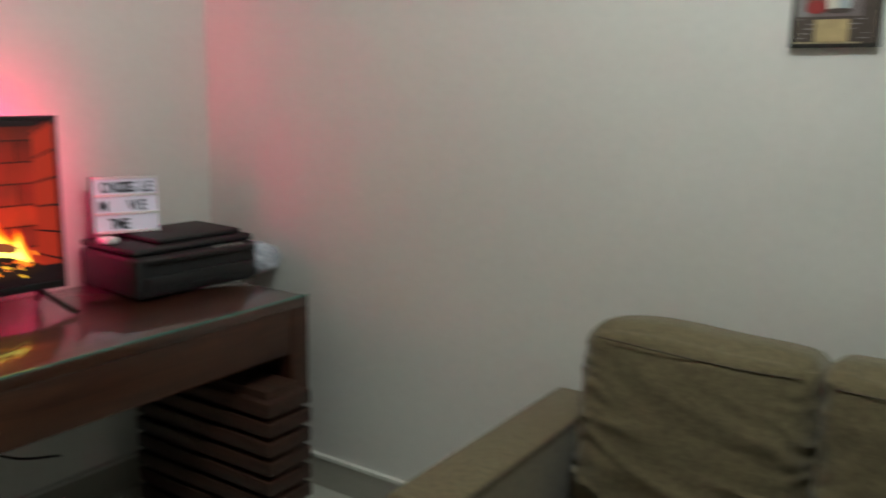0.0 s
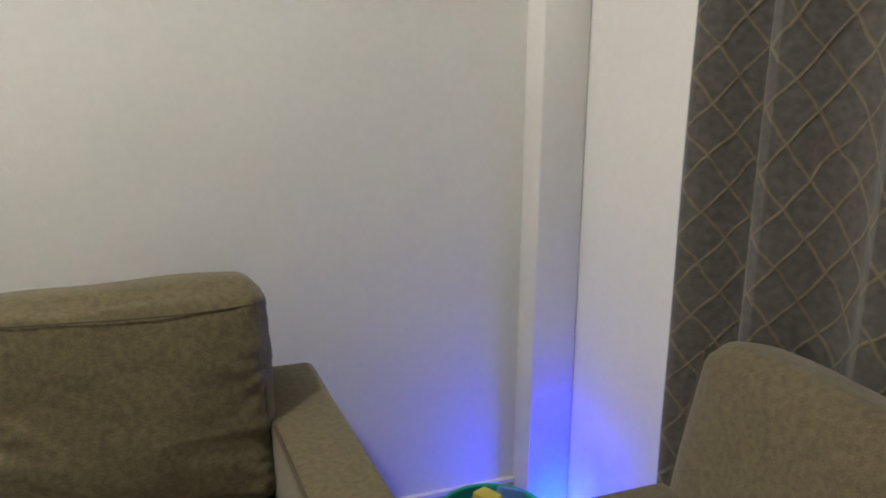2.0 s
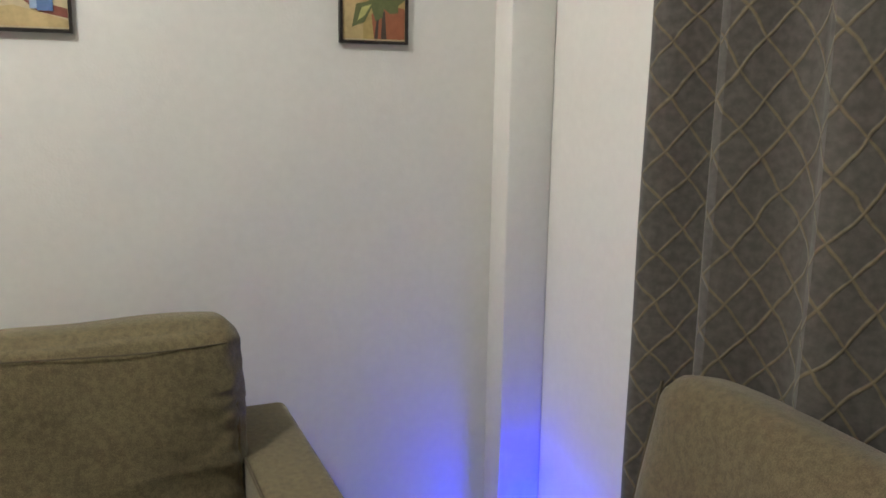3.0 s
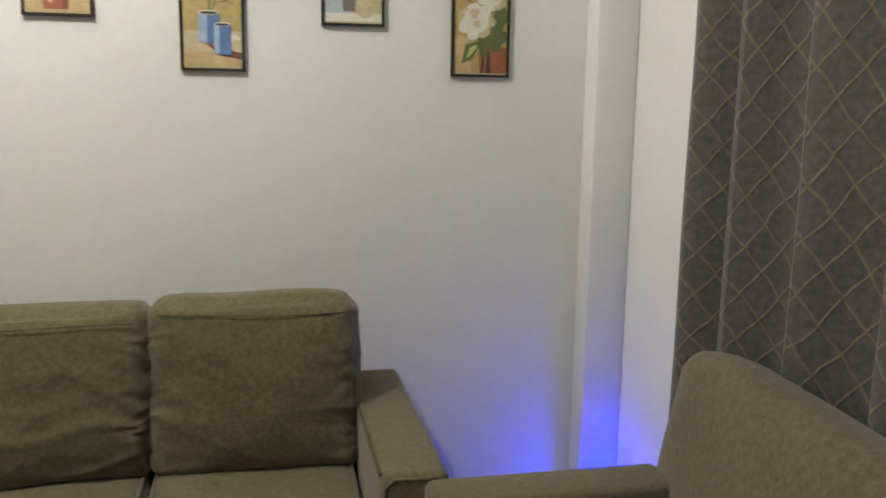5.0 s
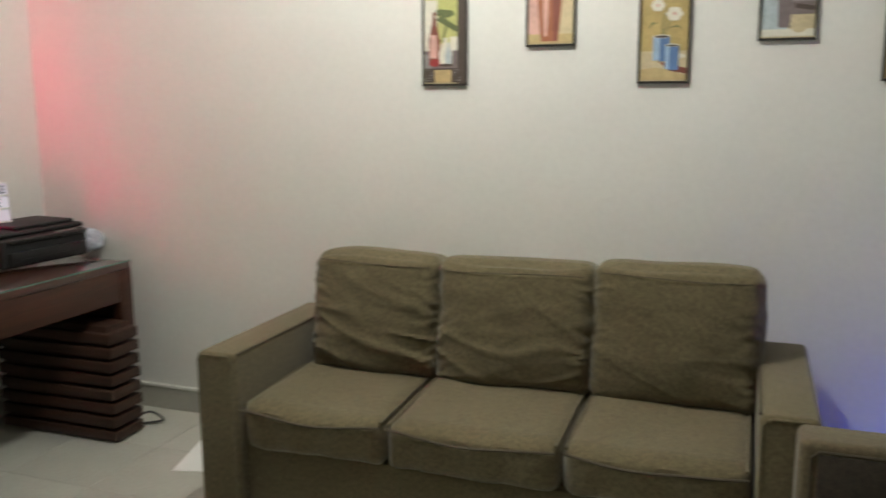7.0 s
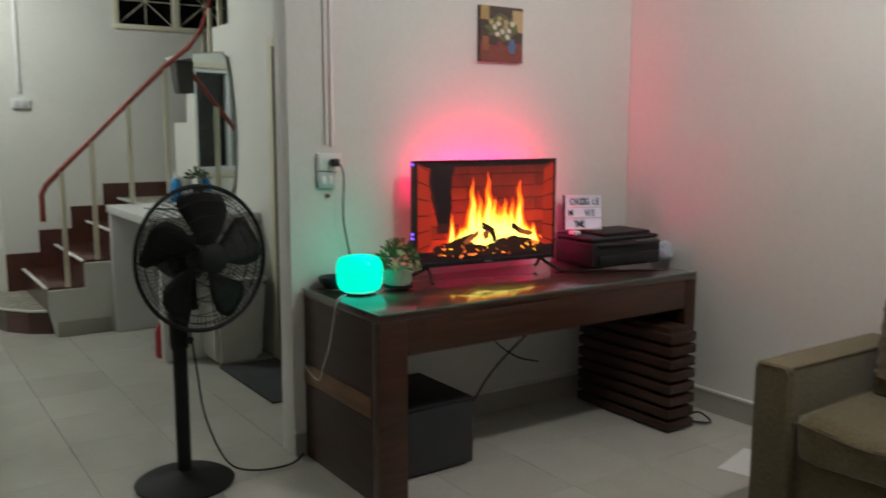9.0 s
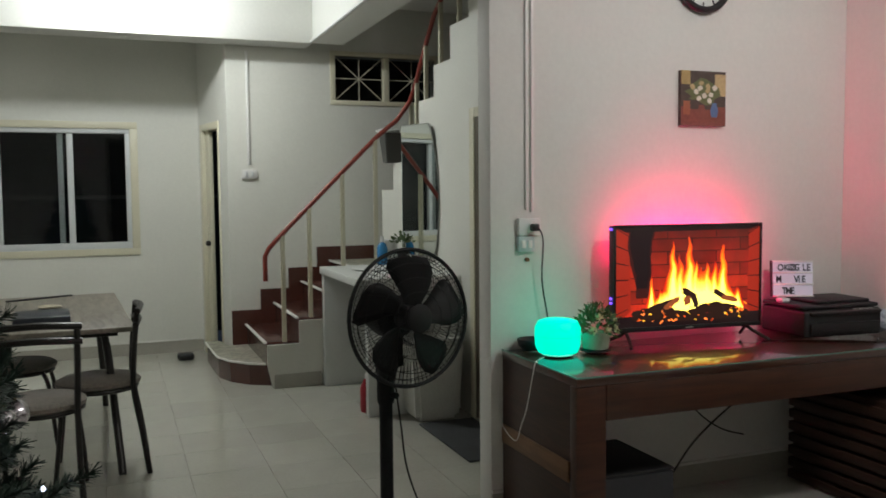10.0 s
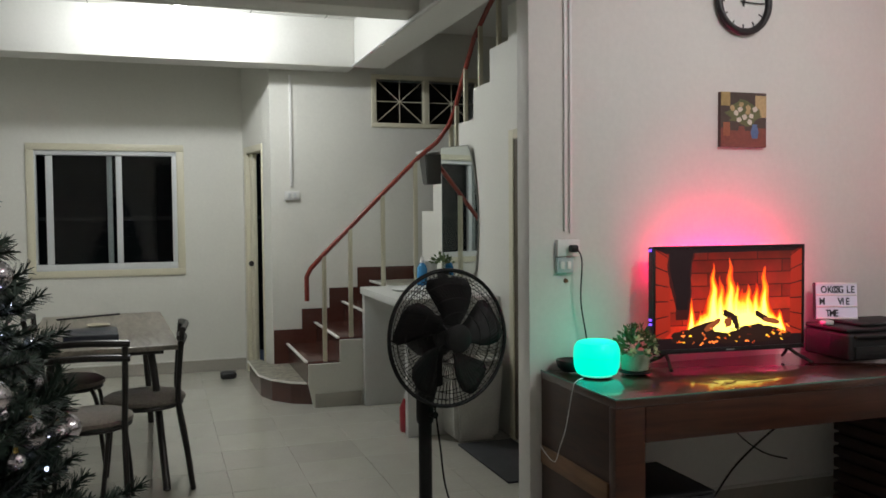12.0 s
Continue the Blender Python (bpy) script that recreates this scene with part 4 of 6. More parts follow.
body = part("body", tvbox(-0.045, 0.008, -TW + 0.004, TW - 0.004, TZ0 + 0.004, TZ1 - 0.004, 0.006), M_BLACK, tv)
for a in ((-TW, TW, TZ0, TZ0 + 0.020), (-TW, TW, TZ1 - 0.011, TZ1), (-TW, -TW + 0.011, TZ0 + 0.020, TZ1 - 0.011), (TW - 0.011, TW, TZ0 + 0.020, TZ1 - 0.011)):
    part("bezel", tvbox(0.0085, 0.016, *a, 0.001), M_BLACK, tv)
for sy in (-1, 1):
    leg = bmesh.new()
    for dx in (-0.10, 0.12):
        tube(leg, [TV @ Vector(p) for p in ((-0.012, sy * 0.31, TZ0 + 0.004), (0.3 * dx, sy * 0.32, 0.785), (dx, sy * 0.35, DZ + 0.009))], 0.008, 8)
    part("stand_foot", leg, M_BLACK, tv, "black splayed foot")
part("status_logo", tvbox(0.0162, 0.017, -0.02, 0.02, TZ0 + 0.006, TZ0 + 0.012), M_GREYTILE, tv, "small pale mark")
part("led_strip", tvbox(-0.056, -0.046, -0.34, 0.34, 1.225, 1.24), glow("red_led", (1.0, 0.03, 0.12), 6), tv, "red light strip on the back")
for z in (1.265, 0.935, 0.955):
    part("led", tvbox(-0.02, -0.005, -TW - 0.005, -TW + 0.002, z - 0.005, z + 0.005), glow("violet_led", (0.20, 0.08, 1.0), 2.2), tv, "violet light dot")

# the picture on the screen: a brick hearth with fire and logs


def hearth_brick(name):
    m = bpy.data.materials.new(name)
    m.use_nodes = True
    n, l = m.node_tree.nodes, m.node_tree.links
    b = n["Principled BSDF"]
    b.inputs["Base Color"].default_value = (0.01, 0.01, 0.01, 1)
    b.inputs["Roughness"].default_value = 0.3
    tc, mp, br, nz, mul = n.new("ShaderNodeTexCoord"), n.new("ShaderNodeMapping"), n.new("ShaderNodeTexBrick"), n.new("ShaderNodeTexNoise"), n.new("ShaderNodeMix")
    sep, comb = n.new("ShaderNodeSeparateXYZ"), n.new("ShaderNodeCombineXYZ")
    l.new(tc.outputs["Object"], sep.inputs[0])
    l.new(sep.outputs[1], comb.inputs[0])
    l.new(sep.outputs[2], comb.inputs[1])
    l.new(comb.outputs[0], br.inputs["Vector"])
    br.inputs["Scale"].default_value = 1.0
    br.inputs["Brick Width"].default_value, br.inputs["Row Height"].default_value, br.inputs["Mortar Size"].default_value = 0.25, 0.058, 0.0022
    br.inputs["Color1"].default_value, br.inputs["Color2"].default_value, br.inputs["Mortar"].default_value = (0.50, 0.022, 0.008, 1), (0.26, 0.009, 0.005, 1), (0.05, 0.002, 0.001, 1)
    nz.inputs["Scale"].default_value, nz.inputs["Detail"].default_value = 9, 4
    l.new(comb.outputs[0], nz.inputs["Vector"])
    mul.data_type, mul.blend_type = "RGBA", "MULTIPLY"
    mul.inputs[0].default_value = 0.9
    l.new(br.outputs["Color"], mul.inputs[6])
    l.new(nz.outputs["Color"], mul.inputs[7])
    l.new(mul.outputs[2], b.inputs["Emission Color"])
    # the pictured hearth is brighter low down, by its fire
    rise = n.new("ShaderNodeMapRange")
    rise.inputs["From Min"].default_value, rise.inputs["From Max"].default_value = 0.95, 1.27
    rise.inputs["To Min"].default_value, rise.inputs["To Max"].default_value = 2.8, 0.42
    l.new(sep.outputs[2], rise.inputs["Value"])
    l.new(rise.outputs[0], b.inputs["Emission Strength"])
    return m


screen = part("screen", tvbox(0.0085, 0.0105, -TW + 0.011, TW - 0.011, TZ0 + 0.020, TZ1 - 0.011), hearth_brick("screen_brick"), tv, "screen with a glowing brick hearth")
SCR = TV @ Matrix(((0, 0, 1, 0.0107), (1, 0, 0, 0), (0, 1, 0, 0), (0, 0, 0, 1)))
G = {k: glow("screen_" + k, c, s) for k, (c, s) in {
    "soot": ((0.010, 0.003, 0.004), 1.0), "smoke": ((0.045, 0.006, 0.005), 1.0), "side": ((0.50, 0.028, 0.010), 0.6), "deep": ((0.95, 0.10, 0.01), 1.3), "orange": ((1.0, 0.22, 0.01), 1.6), "yellow": ((1.0, 0.50, 0.03), 1.7),
    "log": ((0.022, 0.007, 0.004), 1.0), "log_lit": ((0.30, 0.07, 0.02), 1.0), "ember": ((1.0, 0.20, 0.03), 2.2)}.items()}
layer = [0.0]


def glowing(kind, outline):
    layer[0] += 0.00005
    part("screen_patch", flat(bmesh.new(), [(0.890 * x, min(y, TZ1 - 0.011)) for x, y in outline], 0.00003, SCR @ Matrix.Translation((0, 0, layer[0]))), G[kind], screen, smooth=False)


glowing("side", [(-0.414, 0.83), (-0.33, 0.90), (-0.34, 1.24), (-0.414, 1.279)])
glowing("side", [(0.414, 0.83), (0.345, 0.89), (0.35, 1.24), (0.414, 1.279)])
for k in range(6):
    for sx in (-1, 1):
        z = 0.905 + 0.065 * k
        glowing("soot", [(sx * 0.414, z + 0.012 * (k - 2)), (sx * 0.345, z), (sx * 0.345, z + 0.004), (sx * 0.414, z + 0.006 + 0.012 * (k - 2))])
for grow, kind in ((1.16, "smoke"), (1.0, "soot")):
    glowing(kind, [(cx + 0.008 * noise.noise(Vector((cx * 60, cz * 40, 1))), cz) for cx, cz in
                   [(-0.28 - 0.068 * grow * (0.75 + 0.25 * math.sin(t * 5)) * (1 - 0.45 * t), 1.278 - 0.28 * grow * t) for t in [i / 14 for i in range(15)]]
                   + [(-0.265 + 0.062 * grow * (0.9 + 0.1 * math.cos(t * 9)) * (1 - 0.5 * t), 1.278 - 0.28 * grow * t) for t in [i / 14 for i in range(14, -1, -1)]]])
glowing("soot", [(-0.414, 1.279), (0.414, 1.279), (0.36, 1.255), (-0.36, 1.25)])
glowing("soot", rect(-0.414, 0.414, 0.823, 0.872))
PEAKS = [(-0.215, 1.045, 0.012), (-0.165, 0.99, 0.012), (-0.095, 1.195, 0.022), (-0.055, 1.13, 0.02), (0.0, 1.185, 0.026), (0.035, 1.12, 0.018), (0.10, 1.10, 0.02), (0.145, 1.10, 0.022), (0.195, 1.175, 0.02), (0.285, 0.985, 0.02)]


def fire_sheet(base, rise, grow, seed):
    """One sheet of fire: a dome with pointed, swaying tongues."""
    top = []
    for i in range(141):
        x = -0.30 + 0.62 * i / 140
        dome = 0.17 * max(0.0, 1 - ((x - 0.045) / 0.27) ** 2) ** 0.8
        h = dome
        for c, z, w in PEAKS:
            u = abs(x - c) / (w * grow)
            h = max(h, dome * 0.5 + (z - 0.89 - dome * 0.5) * math.exp(-1.1 * u ** 1.25))
        h *= rise * (1 + 0.16 * noise.noise(Vector((x * 42, seed, 0))) + 0.10 * noise.noise(Vector((x * 110, seed, 2))))
        top.append((x + 0.10 * h * noise.noise(Vector((h * 13, seed * 0.1, 7))), base + max(h, 0.004)))
    return [(-0.30, base)] + top + [(0.32, base)]


def ragged(cx, cz, length, thick, turn, seed):
    """A rough log or coal outline."""
    c, s_, out = math.cos(turn), math.sin(turn), []
    for i in range(26):
        a = 2 * math.pi * i / 26
        r = 1 + 0.30 * noise.noise(Vector((math.cos(a) * 2.2, math.sin(a) * 2.2, seed)))
        px = length * r * math.copysign(abs(math.cos(a)) ** 0.6, math.cos(a))
        pz = thick * r * math.copysign(abs(math.sin(a)) ** 0.7, math.sin(a))
        out.append((cx + c * px - s_ * pz, cz + s_ * px + c * pz))
    return out


# nested sheets from the dim red fringe to the white-hot heart
SHEETS = 11
for k in range(SHEETS):
    f = k / (SHEETS - 1)
    hue = (1.0, 0.03 + 0.80 * f ** 1.7, 0.006 + 0.34 * max(0.0, f - 0.55) ** 1.2)
    G["fire"] = glow("screen_fire", hue, 0.5 + 2.4 * f)
    glowing("fire", fire_sheet(0.886 - 0.0004 * k, 1.07 - 0.52 * f ** 1.6, 1.75 - 1.0 * f, 1 + 0.22 * k))
for kind, cx, cz, length, thick, turn in (
    ("log", -0.165, 0.912, 0.095, 0.016, 0.28), ("log", 0.00, 0.965, 0.045, 0.016, -0.45), ("log", 0.035, 0.93, 0.016, 0.030, 0.3),
    ("log_lit", -0.012, 0.935, 0.020, 0.020, 0.2), ("log", 0.185, 0.955, 0.045, 0.013, -0.5), ("log_lit", 0.235, 0.935, 0.05, 0.012, -0.2),
    ("log", 0.09, 0.893, 0.11, 0.018, 0.22), ("log", -0.10, 0.880, 0.13, 0.018, -0.12), ("log", 0.25, 0.880, 0.10, 0.016, -0.1),
    ("log", -0.20, 0.885, 0.12, 0.022, 0.03), ("log", 0.16, 0.895, 0.10, 0.022, -0.06), ("log_lit", -0.10, 0.925, 0.05, 0.014, 0.5), ("log", -0.22, 0.868, 0.11, 0.018, 0.05), ("log", 0.02, 0.858, 0.20, 0.016, 0.02), ("log", 0.23, 0.858, 0.12, 0.014, 0.05),
):
    glowing(kind, ragged(cx, cz, length, thick, turn, cx * 9 + cz))
rng = random.Random(4)
for k in range(44):
    cx, cz = rng.uniform(-0.30, 0.36), rng.gauss(0.868, 0.018)
    glowing(("ember", "deep", "orange", "yellow", "ember")[k % 5], ragged(cx, max(0.835, cz), rng.uniform(0.003, 0.013), rng.uniform(0.001, 0.004), rng.uniform(-0.7, 0.7), k))

# ---- ceiling lamps ----
for place, label in ((ROOM_LAMP, "white frosted ceiling bulb in the living room, switched on"), (DINING_LAMP, "white frosted ceiling bulb in the dining bay, switched on")):
    x, y, z = place
    lamp = thing("ceiling_lamp", label, "lamp", (x, y, Z_C), "ceiling lamps")
    part("socket", cone(bmesh.new(), (x, y, Z_C - 0.001), (x, y, Z_C - 0.055), 0.045, 0.032, 20), M_WHITE, lamp, "white plastic socket")
    bulb = part("bulb", ball(bmesh.new(), (x, y, z), 0.045, 18, 12), glow("bulb_glow", (1, 0.97, 0.9), 12), lamp, "frosted glowing bulb")
    bulb.visible_shadow = False
    part("neck", cone(bmesh.new(), (x, y, Z_C - 0.055), (x, y, z + 0.035), 0.018, 0.024, 16), M_WHITE, lamp)

# ---- things on the desk ----
TOPZ = DZ + 0.006
printer = thing("printer", "black inkjet printer and scanner on the desk", "printer", (-2.2, 1.87, TOPZ))
PR = Matrix.Translation((-2.215, 1.862, 0)) @ Matrix.Rotation(radians(-4), 4, "Z")


def moved(b, m):
    bmesh.ops.transform(b, matrix=m, verts=b.verts)
    return b


part("body", moved(one_box(-0.16, 0.15, -0.225, 0.215, TOPZ, 0.872, bevel=0.014, segments=3), PR), M_BLACK_MATT, printer)
part("front_panel", moved(one_box(0.151, 0.165, -0.20, 0.19, TOPZ + 0.012, 0.815, bevel=0.005), PR), M_BLACK, printer, "glossy black front flap")
part("scanner_lid", moved(one_box(-0.16, 0.13, -0.222, 0.215, 0.875, 0.895, bevel=0.008, segments=3), PR), M_BLACK_MATT, printer)
part("lid_panel", moved(one_box(-0.13, 0.10, -0.12, 0.19, 0.896, 0.912, bevel=0.007, segments=3), PR), M_BLACK_MATT, printer, "raised scanner lid panel")
ctl = one_box(0.085, 0.165, -0.20, 0.20, 0.85, 0.868, bevel=0.006)
part("control_panel", moved(ctl, PR @ Matrix.Rotation(radians(6), 4, "Y") @ Matrix.Translation((-0.09, 0, 0.012))), M_BLACK, printer, "control panel with buttons")
for k in range(4):
    part("button", moved(one_box(0.138, 0.15, 0.05 + 0.03 * k, 0.07 + 0.03 * k, 0.868, 0.8745, bevel=0.002), PR), M_GREYTILE, printer, "small grey button")
part("tray_slot", moved(one_box(0.1655, 0.168, -0.15, 0.14, TOPZ + 0.03, TOPZ + 0.034), PR), M_BLACK_MATT, printer, "paper slot edge")
bagged = bmesh.new()
bmesh.ops.create_icosphere(bagged, subdivisions=3, radius=0.062)
for v in bagged.verts:
    v.co *= 1 + 0.30 * noise.noise(v.co * 22) + 0.15 * noise.noise(v.co * 50)
    v.co.z *= 0.85
bmesh.ops.translate(bagged, vec=(-2.095, 2.125, TOPZ + 0.055), verts=bagged.verts)
solid("plastic_bag", bagged, material("crumpled_plastic", (0.42, 0.45, 0.52), rough=0.25, vary=0.4, scale=20, coat=0.3), "crumpled pale plastic bag beside the printer", "bag", smooth=False)

# letter board
LB = Matrix.Translation((-2.292, 1.752, 0.913)) @ Matrix.Rotation(radians(-24), 4, "Z") @ Matrix.Rotation(radians(-5), 4, "Y") @ Matrix.Diagonal((1.0, 0.82, 1.05, 1.0))
board = thing("letter_board", "white cinema letter board with black letters on the printer", "sign", (-2.30, 1.755, 0.913))
part("box", moved(one_box(-0.035, 0.0, -0.118, 0.118, 0.0, 0.168, bevel=0.002), LB), M_BLACK, board, "black box body")
part("panel", moved(one_box(0.0005, 0.004, -0.114, 0.118, 0.002, 0.166), LB), glow("lit_board", (0.75, 0.72, 0.82), 0.32), board, "pale lit panel")
for z in (0.0, 0.054, 0.108, 0.160):
    part("ledge", moved(one_box(0.0045, 0.011, -0.116, 0.12, z, z + 0.008, bevel=0.001), LB), M_WHITE, board, "white letter rail")
GLYPH = material("black_letter", (0.02, 0.02, 0.025), rough=0.5)
for row, words in enumerate((("O", -0.088, "K", -0.050, "O", -0.026, "O", -0.013, "G", 0.010, "L", 0.058, "E", 0.082), ("M", -0.098, "V", 0.008, "I", 0.032, "E", 0.052), ("T", -0.062, "M", -0.042, "E", -0.012))):
    for ch, y in zip(words[::2], words[1::2]):
        curve = bpy.data.curves.new("letter", "FONT")
        curve.body, curve.size, curve.extrude, curve.offset = ch, 0.044, 0.0006, 0.0011
        tmp = bpy.data.objects.new("letter", curve)
        me = bpy.data.meshes.new_from_object(tmp)
        bpy.data.objects.remove(tmp)
        bpy.data.curves.remove(curve)
        me.transform(LB @ Matrix(((0, 0, 1, 0.0056), (1, 0, 0, y), (0, 1, 0, 0.121 - 0.054 * row), (0, 0, 0, 1))))
        me.materials.append(GLYPH)
        ob = new("letter", me)
        ob.parent, ob.matrix_parent_inverse = board, Matrix.Translation(-Vector(board.location))
mouse = moved(one_box(-0.02, 0.03, -0.025, 0.025, 0.0, 0.022, bevel=0.009, segments=3), Matrix.Translation((-2.255, 1.655, 0.8955)))
solid("small_box", mouse, M_WHITE, "small white plastic adapter on the printer", "adapter")

# aroma diffuser
dif = thing("aroma_diffuser", "round aroma diffuser glowing teal on the desk", "diffuser", (-2.2, 0.405, TOPZ))
prof = [(0.050, 0.0), (0.074, 0.006), (0.084, 0.03), (0.087, 0.075), (0.085, 0.105), (0.074, 0.128), (0.055, 0.135), (0.0, 0.137)]
shell = part("shell", lathe(bmesh.new(), [(1.12 * r, 1.06 * z) for r, z in prof[:-1]], (-2.2, 0.405, TOPZ + 0.008), 36), glow("teal_glow", (0.0, 0.90, 0.58), 1.2), dif, "glowing teal frosted shell")
shell.visible_shadow = False
part("foot", lathe(bmesh.new(), [(0.06, 0.0), (0.068, 0.004), (0.06, 0.010)], (-2.2, 0.405, TOPZ), 30), M_WHITE, dif)
part("lid_seam", tube(bmesh.new(), [(-2.2 + 0.097 * math.cos(a), 0.405 + 0.097 * math.sin(a), TOPZ + 0.085) for a in [2 * math.pi * k / 36 for k in range(36)]], 0.0009, 5, closed=True), glow("teal_seam", (0.0, 0.75, 0.52), 0.9), dif)
bowl = lathe(bmesh.new(), [(0.035, 0.0), (0.055, 0.02), (0.062, 0.045), (0.060, 0.05), (0.052, 0.045), (0.03, 0.012)], (-2.345, 0.355, TOPZ), 26)
solid("bowl", bowl, M_BLACK, "small dark glazed bowl on the desk", "bowl")

# potted flowers
pot = thing("potted_plant", "potted artificial plant with cream flowers on the desk", "plant", (-2.2, 0.585, TOPZ))
part("pot", lathe(bmesh.new(), [(0.044, 0.0), (0.056, 0.005), (0.062, 0.045), (0.060, 0.075), (0.052, 0.075), (0.045, 0.05)], (-2.2, 0.59, TOPZ + 0.012), 26), material("pale_green_pot", (0.30, 0.36, 0.26), rough=0.4), pot, "pale green pot")
part("saucer", lathe(bmesh.new(), [(0.05, 0.0), (0.066, 0.006), (0.066, 0.012)], (-2.2, 0.59, TOPZ), 26), M_BLACK, pot, "dark saucer")
M_LEAF = material("small_leaf", (0.085, 0.13, 0.045), rough=0.55, vary=0.4, scale=40)
M_PETAL = material("cream_petal", (0.66, 0.58, 0.36), rough=0.6, vary=0.15)
rng = random.Random(11)
leaves = bmesh.new()


def leaf(bm, place, way, length, width, roll):
    way = Vector(way).normalized()
    side = way.orthogonal().normalized()
    side = Matrix.Rotation(roll, 3, way) @ side
    up = way.cross(side)
    p = Vector(place)
    a, b, c, d = p, p + way * length * 0.5 + side * width + up * width * 0.4, p + way * length, p + way * length * 0.5 - side * width + up * width * 0.4
    m = p + way * length * 0.5
    vs = [bm.verts.new(q) for q in (a, b, c, d, m)]
    for i, j in ((0, 1), (1, 2), (2, 3), (3, 0)):
        bm.faces.new((vs[i], vs[j], vs[4]))


for k in range(210):
    a, e, r = rng.uniform(0, 2 * math.pi), rng.uniform(-0.15, 1.5), rng.uniform(0.03, 0.105)
    d = Vector((math.cos(a) * math.cos(e), math.sin(a) * math.cos(e), math.sin(e)))
    p = Vector((-2.2, 0.59, TOPZ + 0.095)) + d * r * Vector((1.0, 1.05, 0.85)).length / 1.7
    leaf(leaves, p, d + Vector((rng.uniform(-0.6, 0.6), rng.uniform(-0.6, 0.6), rng.uniform(-0.3, 0.6))), rng.uniform(0.022, 0.04), rng.uniform(0.006, 0.011), rng.uniform(0, 6))
part("foliage", leaves, M_LEAF, pot, "dense small green leaves", smooth=False)
for k, (dy, dz, dx) in enumerate(((-0.02, 0.155, 0.06), (0.045, 0.105, 0.085), (-0.05, 0.10, 0.06), (0.03, 0.17, 0.0), (0.075, 0.14, 0.02), (0.0, 0.10, 0.095))):
    flower = bmesh.new()
    c = Vector((-2.2 + dx, 0.59 + dy, TOPZ + dz))
    out = (c - Vector((-2.2, 0.59, TOPZ + 0.07))).normalized()
    s = out.orthogonal().normalized()
    for i in range(6):
        w = Matrix.Rotation(i * math.pi / 3, 3, out) @ s
        leaf(flower, c, w + out * 0.35, 0.024, 0.009, 0.0)
    ball(flower, c + out * 0.004, 0.006, 8, 6)
    part("flower", flower, M_PETAL, pot, "cream six-petalled flower", smooth=False)

# ---- wall fittings by the desk ----
trunk = thing("cable_trunking", "slim white cable trunking on the wall", "trunking", (XT, 0.388, 1.38))
part("trunking", one_box(XT, XT + 0.012, 0.366, 0.378, 1.355, Z_C - 0.002, bevel=0.002), M_WHITE, trunk)
part("trunking", one_box(XT, XT + 0.012, 0.392, 0.404, 1.345, Z_C - 0.002, bevel=0.002), M_WHITE, trunk)
outlet = thing("socket_outlet", "white wall socket with a black plug", "socket", (XT, 0.385, 1.25))
part("plate", one_box(XT, XT + 0.028, 0.325, 0.435, 1.243, 1.318, bevel=0.005), M_WHITE, outlet)
part("plate", one_box(XT, XT + 0.024, 0.325, 0.405, 1.172, 1.240, bevel=0.004), material("pale_blue_plastic", (0.48, 0.58, 0.58), rough=0.4), outlet, "pale blue switch box")
part("rocker", one_box(XT + 0.0245, XT + 0.030, 0.338, 0.358, 1.188, 1.222, bevel=0.002), M_WHITE, outlet)
part("rocker", one_box(XT + 0.0245, XT + 0.030, 0.370, 0.390, 1.188, 1.222, bevel=0.002), M_WHITE, outlet)
part("plug", one_box(XT + 0.0285, XT + 0.065, 0.375, 0.410, 1.262, 1.295, bevel=0.008), M_BLACK, outlet, "black plug")
part("knob", cone(bmesh.new(), (XT + 0.001, 0.375, 1.135), (XT + 0.015, 0.375, 1.135), 0.010, 0.008, 14), M_RAIL, outlet, "small brown screw plug")
cord = arc([(XT + 0.06, 0.405, 1.275), (XT + 0.062, 0.425, 1.22), (XT + 0.045, 0.428, 1.05), (XT + 0.04, 0.455, 0.9), (XT + 0.05, 0.475, TOPZ + 0.006)], 8)
solid("power_cable", tube(bmesh.new(), cord, 0.0035, 6), M_BLACK, "black power cable hanging from the socket", "cable")
cord = arc([(-2.16, 0.32, TOPZ + 0.004), (-2.10, 0.255, TOPZ + 0.004), (-2.095, 0.238, 0.72), (-2.15, 0.234, 0.55), (-2.20, 0.232, 0.46), (-2.24, 0.230, 0.39), (-2.32, 0.228, 0.40), (-2.395, 0.226, 0.45), (-2.405, 0.224, 0.585)], 8)
solid("white_cable", tube(bmesh.new(), cord, 0.0018, 6), M_WHITE, "thin white cable over the desk side", "cable")
cord = arc([(-2.36, 1.10, 0.72), (-2.38, 1.14, 0.55), (-2.34, 1.22, 0.40), (-2.32, 1.35, 0.30), (-2.33, 1.50, 0.25)], 8)
solid("cable", tube(bmesh.new(), cord, 0.004, 6), M_BLACK, "black cable hanging below the desk", "cable")
cord = arc([(-2.38, 1.60, 0.46), (-2.36, 1.40, 0.36), (-2.33, 1.20, 0.24), (-2.28, 1.02, 0.10), (-2.25, 0.86, 0.03)], 8)
solid("cable", tube(bmesh.new(), cord, 0.005, 6), M_BLACK, "black cable slung under the desk", "cable")
cord = arc([(-1.74, 1.94, 0.05), (-1.70, 1.98, 0.07), (-1.66, 2.01, 0.04), (-1.68, 2.03, 0.012), (-1.76, 1.98, 0.008)], 8)
solid("cable", tube(bmesh.new(), cord, 0.005, 6), M_BLACK, "loop of black cable by the pedestal", "cable")
case = thing("computer_case", "dark grey computer case under the desk", "computer", (-2.1, 0.58, 0))
